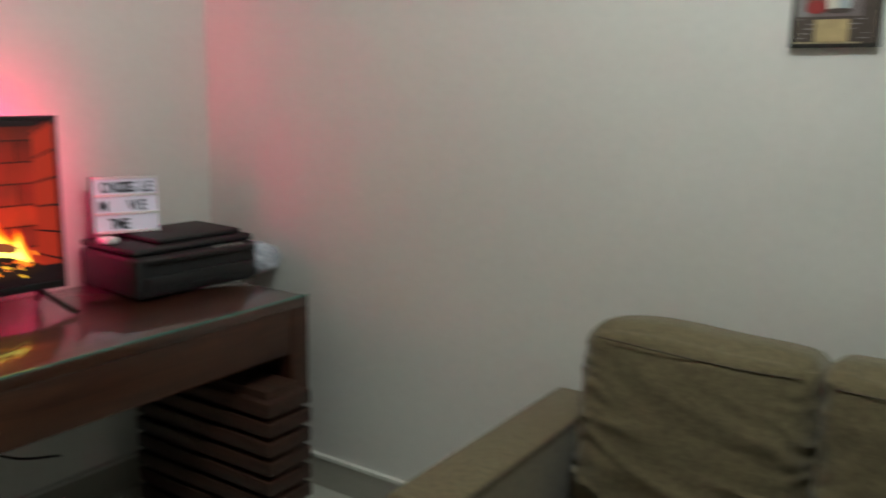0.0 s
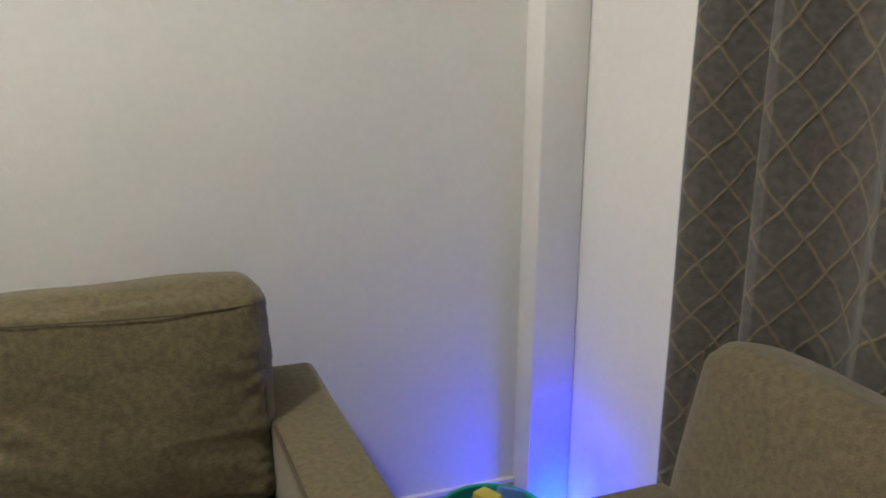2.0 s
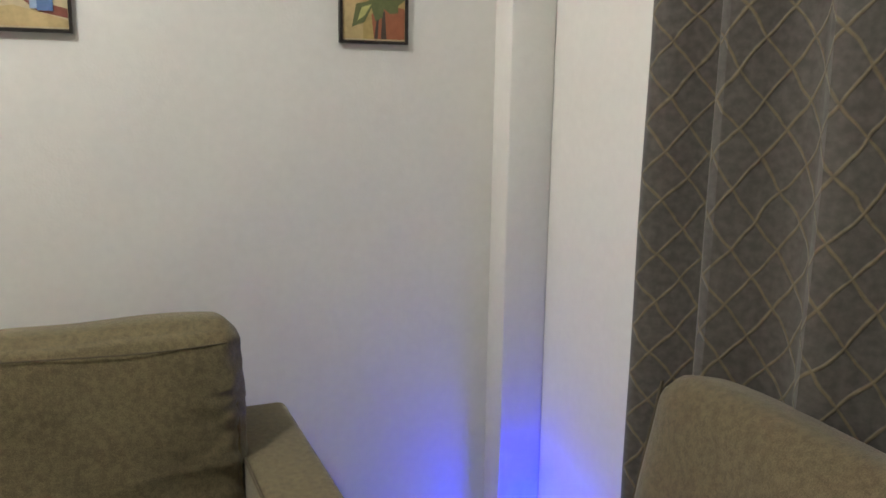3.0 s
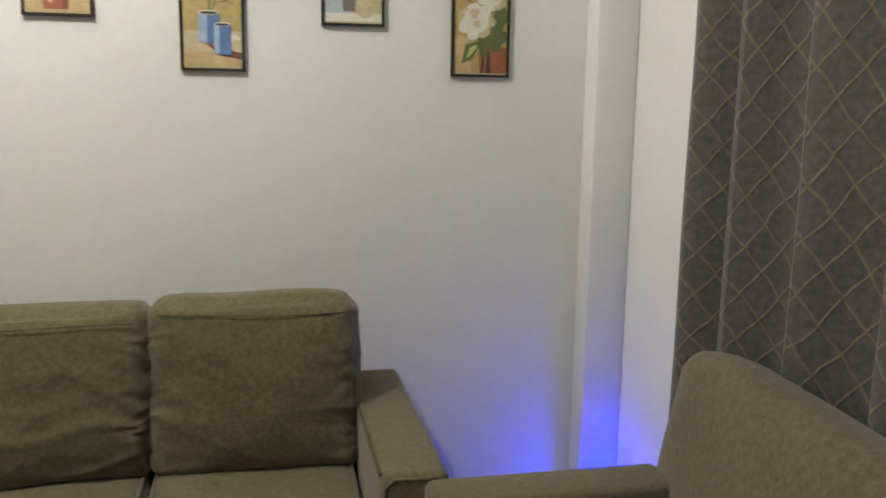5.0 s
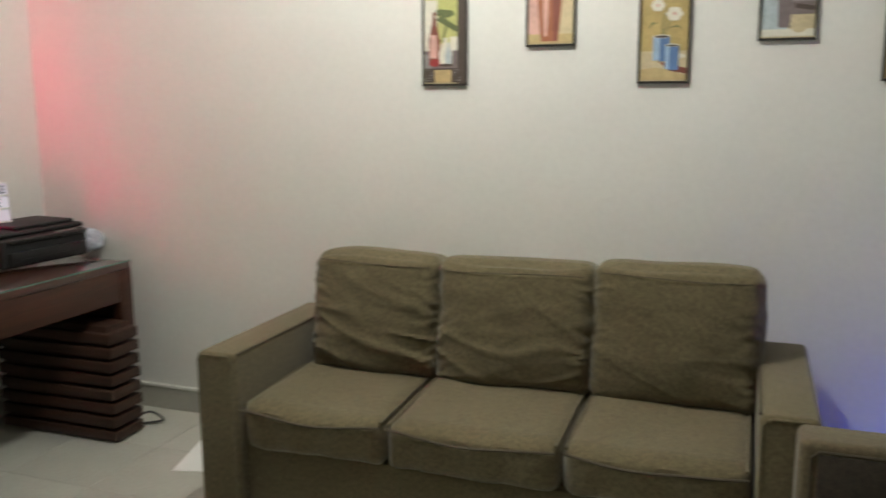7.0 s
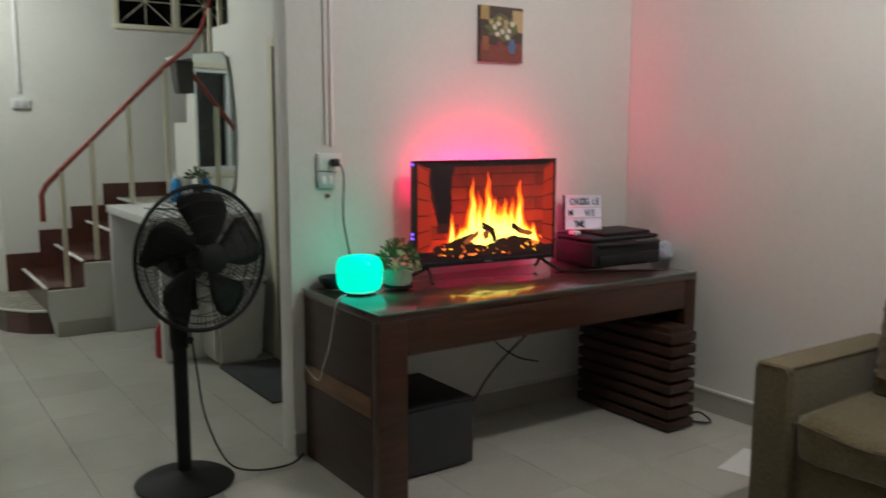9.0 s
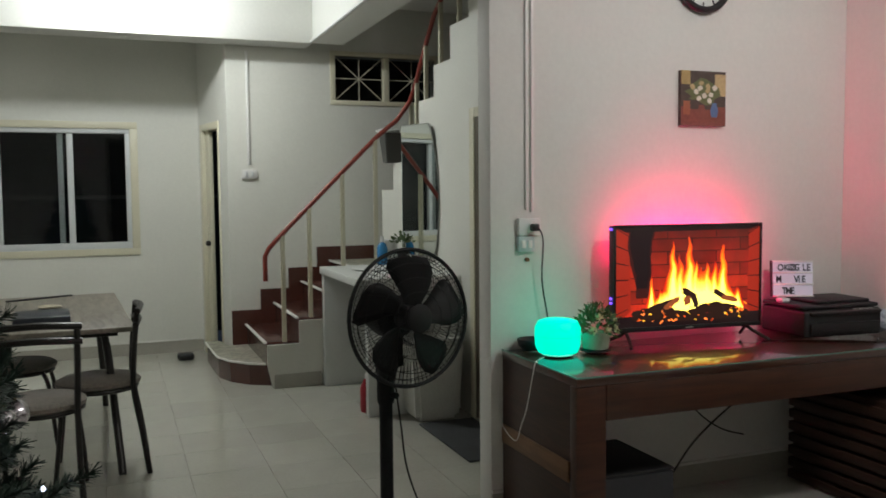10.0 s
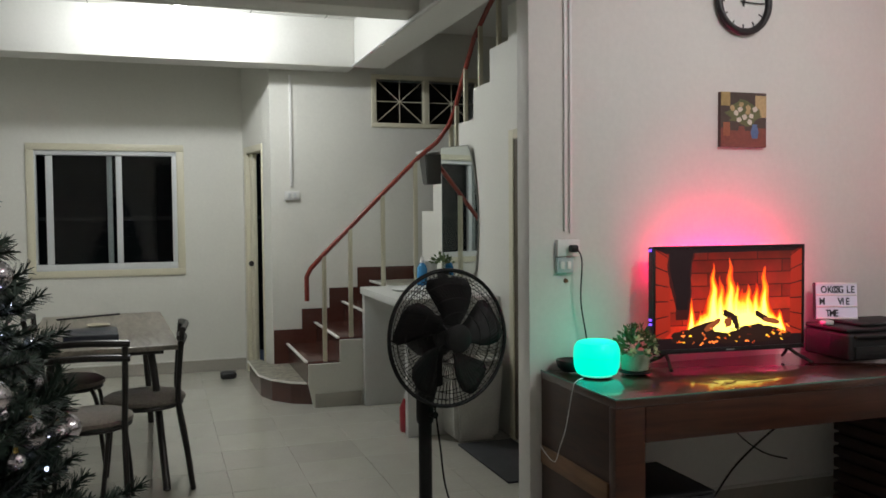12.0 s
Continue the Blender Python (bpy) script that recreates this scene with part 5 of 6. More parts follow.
part("body", one_box(-2.36, -1.93, 0.42, 0.80, 0.012, 0.285, bevel=0.008), material("dark_grey_case", (0.026, 0.027, 0.031), rough=0.5), case)
part("top_panel", one_box(-2.36, -1.93, 0.42, 0.80, 0.287, 0.300, bevel=0.004), M_BLACK_MATT, case)
part("foot", one_box(-2.34, -1.95, 0.44, 0.78, 0.0, 0.012), M_BLACK, case)
solid("paper_sheet", moved(one_box(-0.105, 0.105, -0.15, 0.15, 0.001, 0.0025), Matrix.Translation((-1.25, 1.80, 0)) @ Matrix.Rotation(radians(15), 4, "Z")), M_WHITE, "white paper sheet lying on the floor", "paper")

# ---- corner behind the armchair ----
mood = thing("mood_lamp", "small blue mood lamp glowing in the corner", "lamp", (1.632, 2.03, 0))
part("stand", lathe(bmesh.new(), [(0.045, 0.0), (0.045, 0.01), (0.018, 0.02), (0.018, 0.032), (0.03, 0.042)], (1.632, 2.03, 0), 20), M_BLACK, mood)
head = part("head", lathe(bmesh.new(), [(0.030, 0.0), (0.042, 0.016), (0.042, 0.046), (0.034, 0.060), (0.012, 0.066)], (1.632, 2.03, 0.042), 24), glow("blue_glow", (0.02, 0.14, 1.0), 5), mood, "glowing blue shade")
head.visible_shadow = False
toys = thing("toy_basket", "teal plastic basket with purple and yellow toys", "basket", (1.31, 1.78, 0))
part("basket", lathe(bmesh.new(), [(0.10, 0.0), (0.115, 0.15), (0.128, 0.285), (0.122, 0.285), (0.108, 0.15), (0.09, 0.012)], (1.31, 1.79, 0), 30), material("teal_plastic", (0.02, 0.30, 0.24), rough=0.35), toys)
part("rim", tube(bmesh.new(), [(1.31 + 0.127 * math.cos(a), 1.79 + 0.127 * math.sin(a), 0.288) for a in [2 * math.pi * k / 36 for k in range(36)]], 0.006, 8, closed=True), material("teal_rim", (0.02, 0.34, 0.26), rough=0.3), toys)
for k, (dx, dy, c) in enumerate(((-0.03, 0.0, (0.30, 0.16, 0.50)), (0.02, -0.03, (0.45, 0.14, 0.45)), (0.0, 0.03, (0.55, 0.45, 0.05)), (0.045, 0.02, (0.08, 0.20, 0.45)), (-0.02, -0.04, (0.35, 0.2, 0.55)))):
    toy = moved(one_box(-0.03, 0.03, -0.022, 0.022, -0.07, 0.07, bevel=0.006), Matrix.Translation((1.31 + dx, 1.79 + dy, 0.255)) @ Euler((0.35 * (k - 2), 0.3 * (2 - k), k)).to_matrix().to_4x4())
    part("toy_block", toy, material("toy_colour", c, rough=0.4), toys, "coloured plastic toy")

# ---- staircase ----
stairs = thing("staircase", "staircase with red-brown tiled risers and white nosings", "stairs", (-5.8, 0.0, 0), kind="structure")
X_OUT, RISER = -5.32, 0.172
NOSE = (-0.30, -0.06, 0.18, 0.43)
first = [(-6.298, -0.10), (-6.298, -0.44), (-6.56, -0.49), (-6.56, -0.60), (-5.86, -0.585), (-5.66, -0.52), (-5.50, -0.40), (-5.42, -0.27), (-5.40, -0.10)]
part("step_riser", flat(bmesh.new(), first, RISER - 0.02, Matrix.Identity(4)), M_RISER, stairs, smooth=False)
part("tread", flat(bmesh.new(), [(x * 1.0 + (0.012 if x > -5.6 else 0), y - (0.010 if y < -0.4 else 0)) for x, y in first], 0.02, Matrix.Translation((0, 0, RISER - 0.0195))), M_TREAD, stairs, "mottled stone tread", smooth=False)
edge = [(x + (0.014 if x > -5.6 else 0), y - (0.012 if y < -0.4 else 0), RISER - 0.008) for x, y in first[3:]]
part("nosing", tube(bmesh.new(), edge, 0.009, 8), M_NOSE, stairs, "white nosing")
for k, y in enumerate(NOSE):
    z = RISER * (k + 2)
    end = NOSE[k + 1] if k < 3 else 2.29
    part("step_riser", one_box(X_ST + 0.002, X_OUT, y, (end + 0.02) if k < 3 else 2.29, z - RISER + (0 if k else 0.001), z - 0.018), M_RISER, stairs)
    part("tread", one_box(X_ST + 0.002, X_OUT, y - 0.012, end + 0.001, z - 0.0175, z, bevel=0.002), M_RISER if k < 3 else M_TREAD, stairs)
    part("nosing", one_box(X_ST + 0.004, X_OUT + 0.004, y - 0.018, y + 0.006, z - 0.011, z + 0.003, bevel=0.003), M_NOSE, stairs, "white nosing")
    part("wall_skirting", one_box(X_ST + 0.0015, X_ST + 0.014, y - 0.12, end - 0.120 if k < 3 else 2.28, z - RISER, z + 0.118), M_RISER, stairs)
cheek = [(-0.26, 0.0), (2.28, 0.0), (2.28, RISER * 5 - 0.02), (NOSE[3] + 0.004, RISER * 5 - 0.02)]
for k in (2, 1, 0):
    cheek += [(NOSE[k + 1] + 0.004, RISER * (k + 2) - 0.02), (NOSE[k] + 0.004, RISER * (k + 2) - 0.02)]
cheek += [(NOSE[0] + 0.004, RISER)]
part("cheek_wall", flat(bmesh.new(), cheek, 0.03, Matrix(((0, 0, 1, X_OUT + 0.001), (1, 0, 0, 0), (0, 1, 0, 0), (0, 0, 0, 1)))), M_WALL_FAR, stairs, "off-white plastered stair side", smooth=False)
part("wall_skirting", one_box(X_OUT + 0.0315, X_OUT + 0.043, -0.25, 0.10, 0.0, 0.105, bevel=0.002), M_SKIRT, stairs, "grey skirting tile")
# upper flight behind its stepped wall
for k in range(9):
    x0 = -5.95 + RUN * k
    part("upper_step", one_box(x0, x0 + RUN + 0.02, Y_ST + 0.101, 1.72, 0.9 + 0.215 * k, 1.44 + 0.215 * k), M_RISER, stairs)

rail = thing("handrail", "red painted handrail on cream metal posts", "handrail", (X_OUT, 0.1, 0.2))
path = [(X_OUT + 0.03, -0.30, 0.80), (X_OUT + 0.03, -0.30, 0.98), (X_OUT + 0.03, -0.27, 1.04), (X_OUT + 0.03, -0.17, 1.145), (X_OUT + 0.03, 0.20, 1.51), (X_OUT + 0.03, 0.56, 1.86), (X_OUT + 0.035, 0.72, 1.99), (-5.22, 0.80, 2.12), (-5.13, 0.815, 2.22), (-4.99, 0.82, 2.40), (-4.84, 0.82, 2.56), (-4.72, 0.82, 2.68), (-4.45, 0.82, 2.83), (-4.0, 0.82, 3.02)]
part("rail", tube(bmesh.new(), path, 0.0175, 10), M_REDRAIL, rail)
for y, z0, z1 in ((-0.17, RISER * 2, 1.13), (0.03, RISER * 3, 1.33), (0.285, RISER * 4, 1.58), (0.545, RISER * 5, 1.84)):
    part("post", one_box(X_OUT - 0.005 + 0.02, X_OUT + 0.045, y - 0.015, y + 0.015, z0, z1, bevel=0.003), M_CREAM, rail, "cream square post")
for x, z0, z1 in ((-5.24, 1.89, 2.10), (-5.10, 1.89, 2.25), (-4.90, 2.105, 2.50), (-4.60, 2.32, 2.74), (-4.26, 2.535, 2.90)):
    part("post", one_box(x - 0.014, x + 0.014, Y_ST + 0.005, Y_ST + 0.035, z0, z1, bevel=0.003), M_CREAM, rail, "cream square post")

# high window with an iron star grille
grille = thing("window_2", "high cream framed window with a star-shaped iron grille", "window", (X_ST, 0.96, SZ0), kind="structure")
for a in ((SY0 - 0.045, SY1 + 0.045, SZ0 - 0.04, SZ0), (SY0 - 0.045, SY1 + 0.045, SZ1, SZ1 + 0.04), (SY0 - 0.045, SY0, SZ0, SZ1), (SY1, SY1 + 0.045, SZ0, SZ1), (0.935, 0.985, SZ0, SZ1)):
    part("window_frame", one_box(X_ST - 0.06, X_ST + 0.012, *a, bevel=0.003), M_CREAM, grille)
for y0, y1 in ((SY0, 0.935), (0.985, SY1)):
    ym, zm = (y0 + y1) / 2, (SZ0 + SZ1) / 2
    for p, q in (((y0, zm), (y1, zm)), ((ym, SZ0), (ym, SZ1)), ((y0, SZ0), (y1, SZ1)), ((y0, SZ1), (y1, SZ0))):
        part("grille_bar", cone(bmesh.new(), (X_ST - 0.02, *p), (X_ST - 0.02, *q), 0.0038, 0.0038, 8), M_CREAM, grille, "thin iron bar")
    part("grille_boss", ball(bmesh.new(), (X_ST - 0.02, ym, zm), 0.012, 10, 8), M_CREAM, grille)
    part("pane", one_box(X_ST - 0.05, X_ST - 0.046, y0, y1, SZ0, SZ1), M_GLASS, grille)
solid("backdrop_stairs", one_box(X_ST - 0.6, X_ST - 0.58, -0.2, 2.4, 1.8, 3.1), M_NIGHT, "dark night outside the stair window", "backdrop", "structure")

# wall trunking and switch on the stair wall
t2 = thing("cable_trunking", "slim white trunking running down to the stair switch", "trunking", (X_ST, -0.25, 1.7))
part("trunking", one_box(X_ST, X_ST + 0.014, -0.262, -0.240, 1.68, 2.62, bevel=0.003), M_WHITE, t2)
sw = thing("light_switch", "white double light switch on the stair wall", "switch", (X_ST, -0.24, 1.6))
part("plate", one_box(X_ST, X_ST + 0.02, -0.31, -0.185, 1.565, 1.640, bevel=0.004), M_WHITE, sw)
for y in (-0.275, -0.225):
    part("rocker", one_box(X_ST + 0.0205, X_ST + 0.026, y - 0.012, y + 0.012, 1.58, 1.625, bevel=0.002), M_ALU, sw)
pipe = arc([(-5.99, 0.225, 2.67), (-5.6, 0.225, 2.672), (-4.9, 0.227, 2.674), (-4.0, 0.228, 2.675), (-3.2, 0.228, 2.676)], 4)
solid("conduit_pipe", tube(bmesh.new(), pipe, 0.012, 8), M_WHITE, "white conduit pipe along the beam's lower edge", "pipe")

# sliding window in the dining wall
wdw = thing("window_3", "white aluminium sliding window, dark night outside", "window", (X_BACK, -1.75, WZ0), kind="structure")
for a in ((WY0 - 0.065, WY1 + 0.065, WZ0 - 0.06, WZ0), (WY0 - 0.065, WY1 + 0.065, WZ1, WZ1 + 0.06), (WY0 - 0.065, WY0, WZ0, WZ1), (WY1, WY1 + 0.065, WZ0, WZ1)):
    part("casing", one_box(X_BACK + 0.0, X_BACK + 0.015, *a, bevel=0.003), M_CREAM, wdw, "cream painted casing")
for a in ((WY0, WY1, WZ0, WZ0 + 0.055), (WY0, WY1, WZ1 - 0.04, WZ1), (WY0, WY0 + 0.012, WZ0 + 0.055, WZ1 - 0.04), (WY1 - 0.04, WY1, WZ0 + 0.055, WZ1 - 0.04)):
    part("window_frame", one_box(X_BACK - 0.09, X_BACK - 0.002, *a, bevel=0.002), M_ALU, wdw)
for y, w, x in ((-2.225, 0.055, -0.045), (-1.655, 0.05, -0.045), (-1.735, 0.045, -0.075)):
    part("stile", one_box(X_BACK + x - 0.02, X_BACK + x + 0.02, y - w / 2, y + w / 2, WZ0 + 0.055, WZ1 - 0.04, bevel=0.002), M_ALU, wdw)
part("pane", one_box(X_BACK - 0.048, X_BACK - 0.043, -2.197, -1.68, WZ0 + 0.055, WZ1 - 0.04), M_GLASS, wdw)
part("pane", one_box(X_BACK - 0.078, X_BACK - 0.073, -1.712, WY1 - 0.04, WZ0 + 0.055, WZ1 - 0.04), M_GLASS, wdw)
part("latch", one_box(X_BACK - 0.025, X_BACK - 0.008, -1.205, -1.185, 1.62, 1.70, bevel=0.003), M_GREY_METAL, wdw)
yard = bmesh.new()
box(yard, X_BACK - 1.8, X_BACK - 1.75, -4.2, 0.3, -0.1, 3.2)
solid("backdrop_yard", yard, M_NIGHT, "dark night yard behind the dining window", "backdrop", "structure")
fence = thing("yard_fence", "dark horizontal fence rail outside the dining window", "fence", (X_BACK - 1.2, -1.9, 1.42))
part("rail", one_box(X_BACK - 1.22, X_BACK - 1.18, -3.6, -0.2, 1.40, 1.44), material("fence_metal", (0.05, 0.055, 0.05), rough=0.6), fence)
part("post", one_box(X_BACK - 1.23, X_BACK - 1.17, -1.82, -1.76, -0.1, 2.4), M_BLACK_MATT, fence)

# ---- wash corner under the stairs ----
counter = thing("wash_counter", "white tiled wash counter with slab legs", "counter", (-4.9, 0.45, 0))
part("worktop", one_box(-5.286, -4.22, 0.10, Y_ST - 0.002, 0.84, 0.893, bevel=0.005), M_STONE, counter)
part("slab_leg", one_box(-5.28, -5.215, 0.115, Y_ST - 0.004, 0, 0.839, bevel=0.003), M_STONE, counter)
part("slab_leg", one_box(-4.30, -4.235, 0.165, Y_ST - 0.004, 0, 0.839, bevel=0.003), M_STONE, counter)
part("backing", one_box(-5.214, -4.301, Y_ST - 0.02, Y_ST - 0.006, 0, 0.839), M_GREYTILE, counter, "grey back panel")
basin = lathe(bmesh.new(), [(0.10, 0.0), (0.17, 0.002), (0.19, 0.012), (0.18, 0.016), (0.12, 0.006)], (-4.85, 0.42, 0.894), 30)
solid("basin", basin, M_WHITE, "white round wash basin rim on the counter", "basin")
mirror = thing("wall_mirror", "tall wall mirror with a bowed edge", "mirror", (-4.97, Y_ST, 1.0))
mo = [(-5.09, 0.98), (-4.66, 0.98)]
mo += [(-4.64 + 0.075 * math.sin(math.pi * t) - 0.045 * t, 0.98 + 0.90 * t) for t in [i / 16 for i in range(1, 17)]]
mo += [(-4.72, 1.925), (-5.09, 1.93)]
ASKEW = Matrix.Translation((-4.60, Y_ST - 0.006, 0)) @ Matrix.Rotation(radians(12), 4, "Z") @ Matrix.Translation((4.60, -Y_ST + 0.003, 0))
FRONT = ASKEW @ Matrix(((1, 0, 0, 0), (0, 0, -1, Y_ST - 0.003), (0, 1, 0, 0), (0, 0, 0, 1)))
part("backing", flat(bmesh.new(), mo, 0.006, FRONT), M_GREYTILE, mirror, smooth=False)
part("mirror_glass", flat(bmesh.new(), [(x * 0.99 - 0.0485, 1.45 + (z - 1.45) * 0.99) for x, z in mo], 0.002, FRONT @ Matrix.Translation((0, 0, 0.0065))), M_MIRROR, mirror, "silvered mirror glass", smooth=False)
soap = thing("soap_bottle", "clear bottle with blue liquid and white pump", "bottle", (-5.15, 0.55, 0.894))
part("bottle", lathe(bmesh.new(), [(0.036, 0.0), (0.040, 0.01), (0.040, 0.13), (0.03, 0.16), (0.014, 0.175)], (-5.15, 0.55, 0.894), 20), material("blue_liquid", (0.04, 0.25, 0.55), rough=0.15, coat=0.6), soap, "blue bottle")
part("pump", cone(bmesh.new(), (-5.15, 0.55, 1.069), (-5.15, 0.55, 1.115), 0.016, 0.010, 14), M_WHITE, soap)
soap2 = thing("jar", "white jar on the wash counter", "jar", (-5.20, 0.62, 0.894))
part("jar", lathe(bmesh.new(), [(0.06, 0), (0.065, 0.01), (0.065, 0.17), (0.055, 0.19)], (-5.20, 0.62, 0.894), 22), M_WHITE, soap2)
sprig = bmesh.new()
for k in range(60):
    a, e = rng.uniform(0, 6.28), rng.uniform(0.1, 1.4)
    d = Vector((math.cos(a) * math.cos(e), math.sin(a) * math.cos(e), math.sin(e)))
    leaf(sprig, Vector((-5.06, 0.68, 1.06)) + d * rng.uniform(0.01, 0.07), d, 0.04, 0.009, a)
plant2 = thing("potted_sprig", "small green plant in a dark cup on the counter", "plant", (-5.06, 0.68, 0.894))
part("cup", lathe(bmesh.new(), [(0.032, 0), (0.042, 0.11), (0.038, 0.11), (0.03, 0.01)], (-5.06, 0.68, 0.894), 18), M_BLACK, plant2, "dark cup")
part("stem", cone(bmesh.new(), (-5.06, 0.68, 0.90), (-5.06, 0.68, 1.08), 0.004, 0.003, 8), M_LEAF, plant2)
part("foliage", sprig, M_LEAF, plant2, smooth=False)
bucket = thing("hanging_bucket", "dark grey square bucket with a white rag on the stairs", "bucket", (-5.65, 0.80, 1.677))
bk = bmesh.new()
bmesh.ops.create_cone(bk, cap_ends=True, segments=4, radius1=0.090, radius2=0.125, depth=0.24, matrix=Matrix.Translation((-5.65, 0.80, 1.797)) @ Matrix.Rotation(radians(45), 4, "Z"))
bmesh.ops.bevel(bk, geom=bk.edges[:], offset=0.008, segments=2, affect="EDGES")
part("pail", bk, material("dark_grey_plastic", (0.06, 0.06, 0.055), rough=0.5), bucket)
part("hook", tube(bmesh.new(), [(-5.70, 0.76, 1.91), (-5.70, 0.74, 1.95), (-5.70, 0.77, 1.98)], 0.006, 6), M_GREY_METAL, bucket)
rag = bmesh.new()
bmesh.ops.create_icosphere(rag, subdivisions=3, radius=0.06)
for v in rag.verts:
    v.co = Vector((v.co.x * 1.5, v.co.y * 1.4, v.co.z * 0.42)) * (1 + 0.4 * noise.noise(v.co * 24))
part("rag", moved(rag, Matrix.Translation((-5.68, 0.765, 1.935))), M_WHITE, bucket, "crumpled white rag", smooth=False)
bin_ = thing("waste_bin", "tall white plastic waste bin beside the counter", "bin", (-4.2, 0.54, 0))
bb = bmesh.new()
bmesh.ops.create_cone(bb, cap_ends=True, segments=4, radius1=0.205, radius2=0.245, depth=0.50, matrix=Matrix.Translation((-4.13, 0.55, 0.252)) @ Matrix.Rotation(radians(45), 4, "Z"))
bmesh.ops.bevel(bb, geom=bb.edges[:], offset=0.03, segments=4, affect="EDGES")
part("bin_body", bb, material("off_white_plastic", (0.56, 0.56, 0.52), rough=0.45), bin_)
part("lid", one_box(-4.305, -3.955, 0.375, 0.725, 0.500, 0.525, bevel=0.012, segments=3), material("off_white_lid", (0.50, 0.50, 0.47), rough=0.45), bin_, "closed off-white lid")
solid("door_mat", one_box(-3.95, -3.15, 0.40, 0.76, 0.001, 0.012, bevel=0.004), M_MAT, "dark grey door mat in front of the stair door", "mat")
red = thing("red_bottle", "red plastic bottle standing under the counter", "bottle", (-4.45, 0.22, 0))
part("bottle", lathe(bmesh.new(), [(0.04, 0), (0.045, 0.02), (0.045, 0.16), (0.018, 0.22)], (-4.40, 0.20, 0), 18), material("red_plastic", (0.35, 0.015, 0.03), rough=0.35), red)
part("cap", cone(bmesh.new(), (-4.40, 0.20, 0.22), (-4.40, 0.20, 0.25), 0.016, 0.014, 12), M_WHITE, red)
shoe = bmesh.new()
box(shoe, -6.78, -6.66, -0.84, -0.70, 0.0, 0.062, bevel=0.025, segments=3)
solid("black_speaker", shoe, M_BLACK, "small rounded black box on the floor by the wall", "box")

# ---- pedestal fan ----
fan = thing("pedestal_fan", "black pedestal fan with a wire guard", "fan", (-2.42, -0.285, 0))
FX, FY = -2.42, -0.285
part("base", lathe(bmesh.new(), [(0.19, 0.0), (0.195, 0.012), (0.17, 0.028), (0.06, 0.045), (0.035, 0.06)], (FX, FY, 0), 40), M_FAN, fan)
part("pole", cone(bmesh.new(), (FX, FY, 0.05), (FX, FY, 0.72), 0.028, 0.028, 20), M_FAN, fan)
part("pole_collar", lathe(bmesh.new(), [(0.034, 0), (0.037, 0.02), (0.037, 0.10), (0.031, 0.12)], (FX, FY, 0.56), 22), M_FAN, fan)
part("clamp_knob", cone(bmesh.new(), (FX + 0.03, FY + 0.01, 0.60), (FX + 0.06, FY + 0.03, 0.60), 0.010, 0.014, 12), M_FAN, fan)
part("control_box", one_box(FX - 0.035, FX + 0.045, FY - 0.035, FY + 0.035, 0.66, 0.78, bevel=0.012, segments=3), M_FAN, fan)
HEAD = Matrix.Translation((FX + 0.02, FY + 0.03, 0.925)) @ Matrix.Rotation(radians(13), 4, "Z") @ Matrix.Rotation(radians(-4), 4, "Y") @ Matrix.Scale(1.045, 4)


def fanpart(b):
    return moved(b, HEAD @ Matrix.Rotation(radians(90), 4, "Y"))


part("neck", moved(one_box(-0.03, 0.03, -0.025, 0.025, -0.20, 0.0, bevel=0.01), HEAD), M_FAN, fan)
part("motor_housing", fanpart(lathe(bmesh.new(), [(0.03, -0.13), (0.07, -0.11), (0.085, -0.05), (0.085, 0.03), (0.06, 0.06)], seg=26)), M_FAN, fan)
guard = part("guard_ring", fanpart(tube(bmesh.new(), [(0.262 * math.cos(a), 0.262 * math.sin(a), 0.125) for a in [2 * math.pi * k / 64 for k in range(64)]], 0.008, 8, closed=True)), M_FAN, fan, "thick rim of the guard")


TURNED = HEAD @ Matrix.Rotation(radians(90), 4, "Y")
for s, side in ((1, "front"), (-1, "rear")):
    pts = []
    for i in range(9):
        t = i / 8
        r, tw = 0.052 + 0.208 * t, s * 0.42 * t
        pts.append((r * math.cos(tw), r * math.sin(tw), 0.125 + s * (0.072 * (1 - t**2.2))))
    wire_mesh = mesh_of("guard_wire", tube(bmesh.new(), pts, 0.0011, 4), M_FAN)
    for k in range(84):
        ob = new("guard_wire", wire_mesh)
        ob.parent, ob.matrix_parent_inverse = fan, Matrix.Translation(-Vector(fan.location))
        ob.matrix_basis = TURNED @ Matrix.Rotation(2 * math.pi * k / 84, 4, "Z")
    for r in (0.10, 0.155, 0.21, 0.238):
        t = (r - 0.052) / 0.208
        part("guard_hoop", fanpart(tube(bmesh.new(), [(r * math.cos(a), r * math.sin(a), 0.125 + s * 0.072 * (1 - t**2.2)) for a in [2 * math.pi * k / 48 for k in range(48)]], 0.0016, 5, closed=True)), M_FAN, fan)
part("badge", fanpart(lathe(bmesh.new(), [(0.052, 0.192), (0.055, 0.199), (0.045, 0.205)], seg=26)), M_FAN, fan, "round centre badge")
part("hub", fanpart(lathe(bmesh.new(), [(0.045, 0.08), (0.050, 0.10), (0.045, 0.16), (0.02, 0.172)], seg=26)), M_FAN, fan)
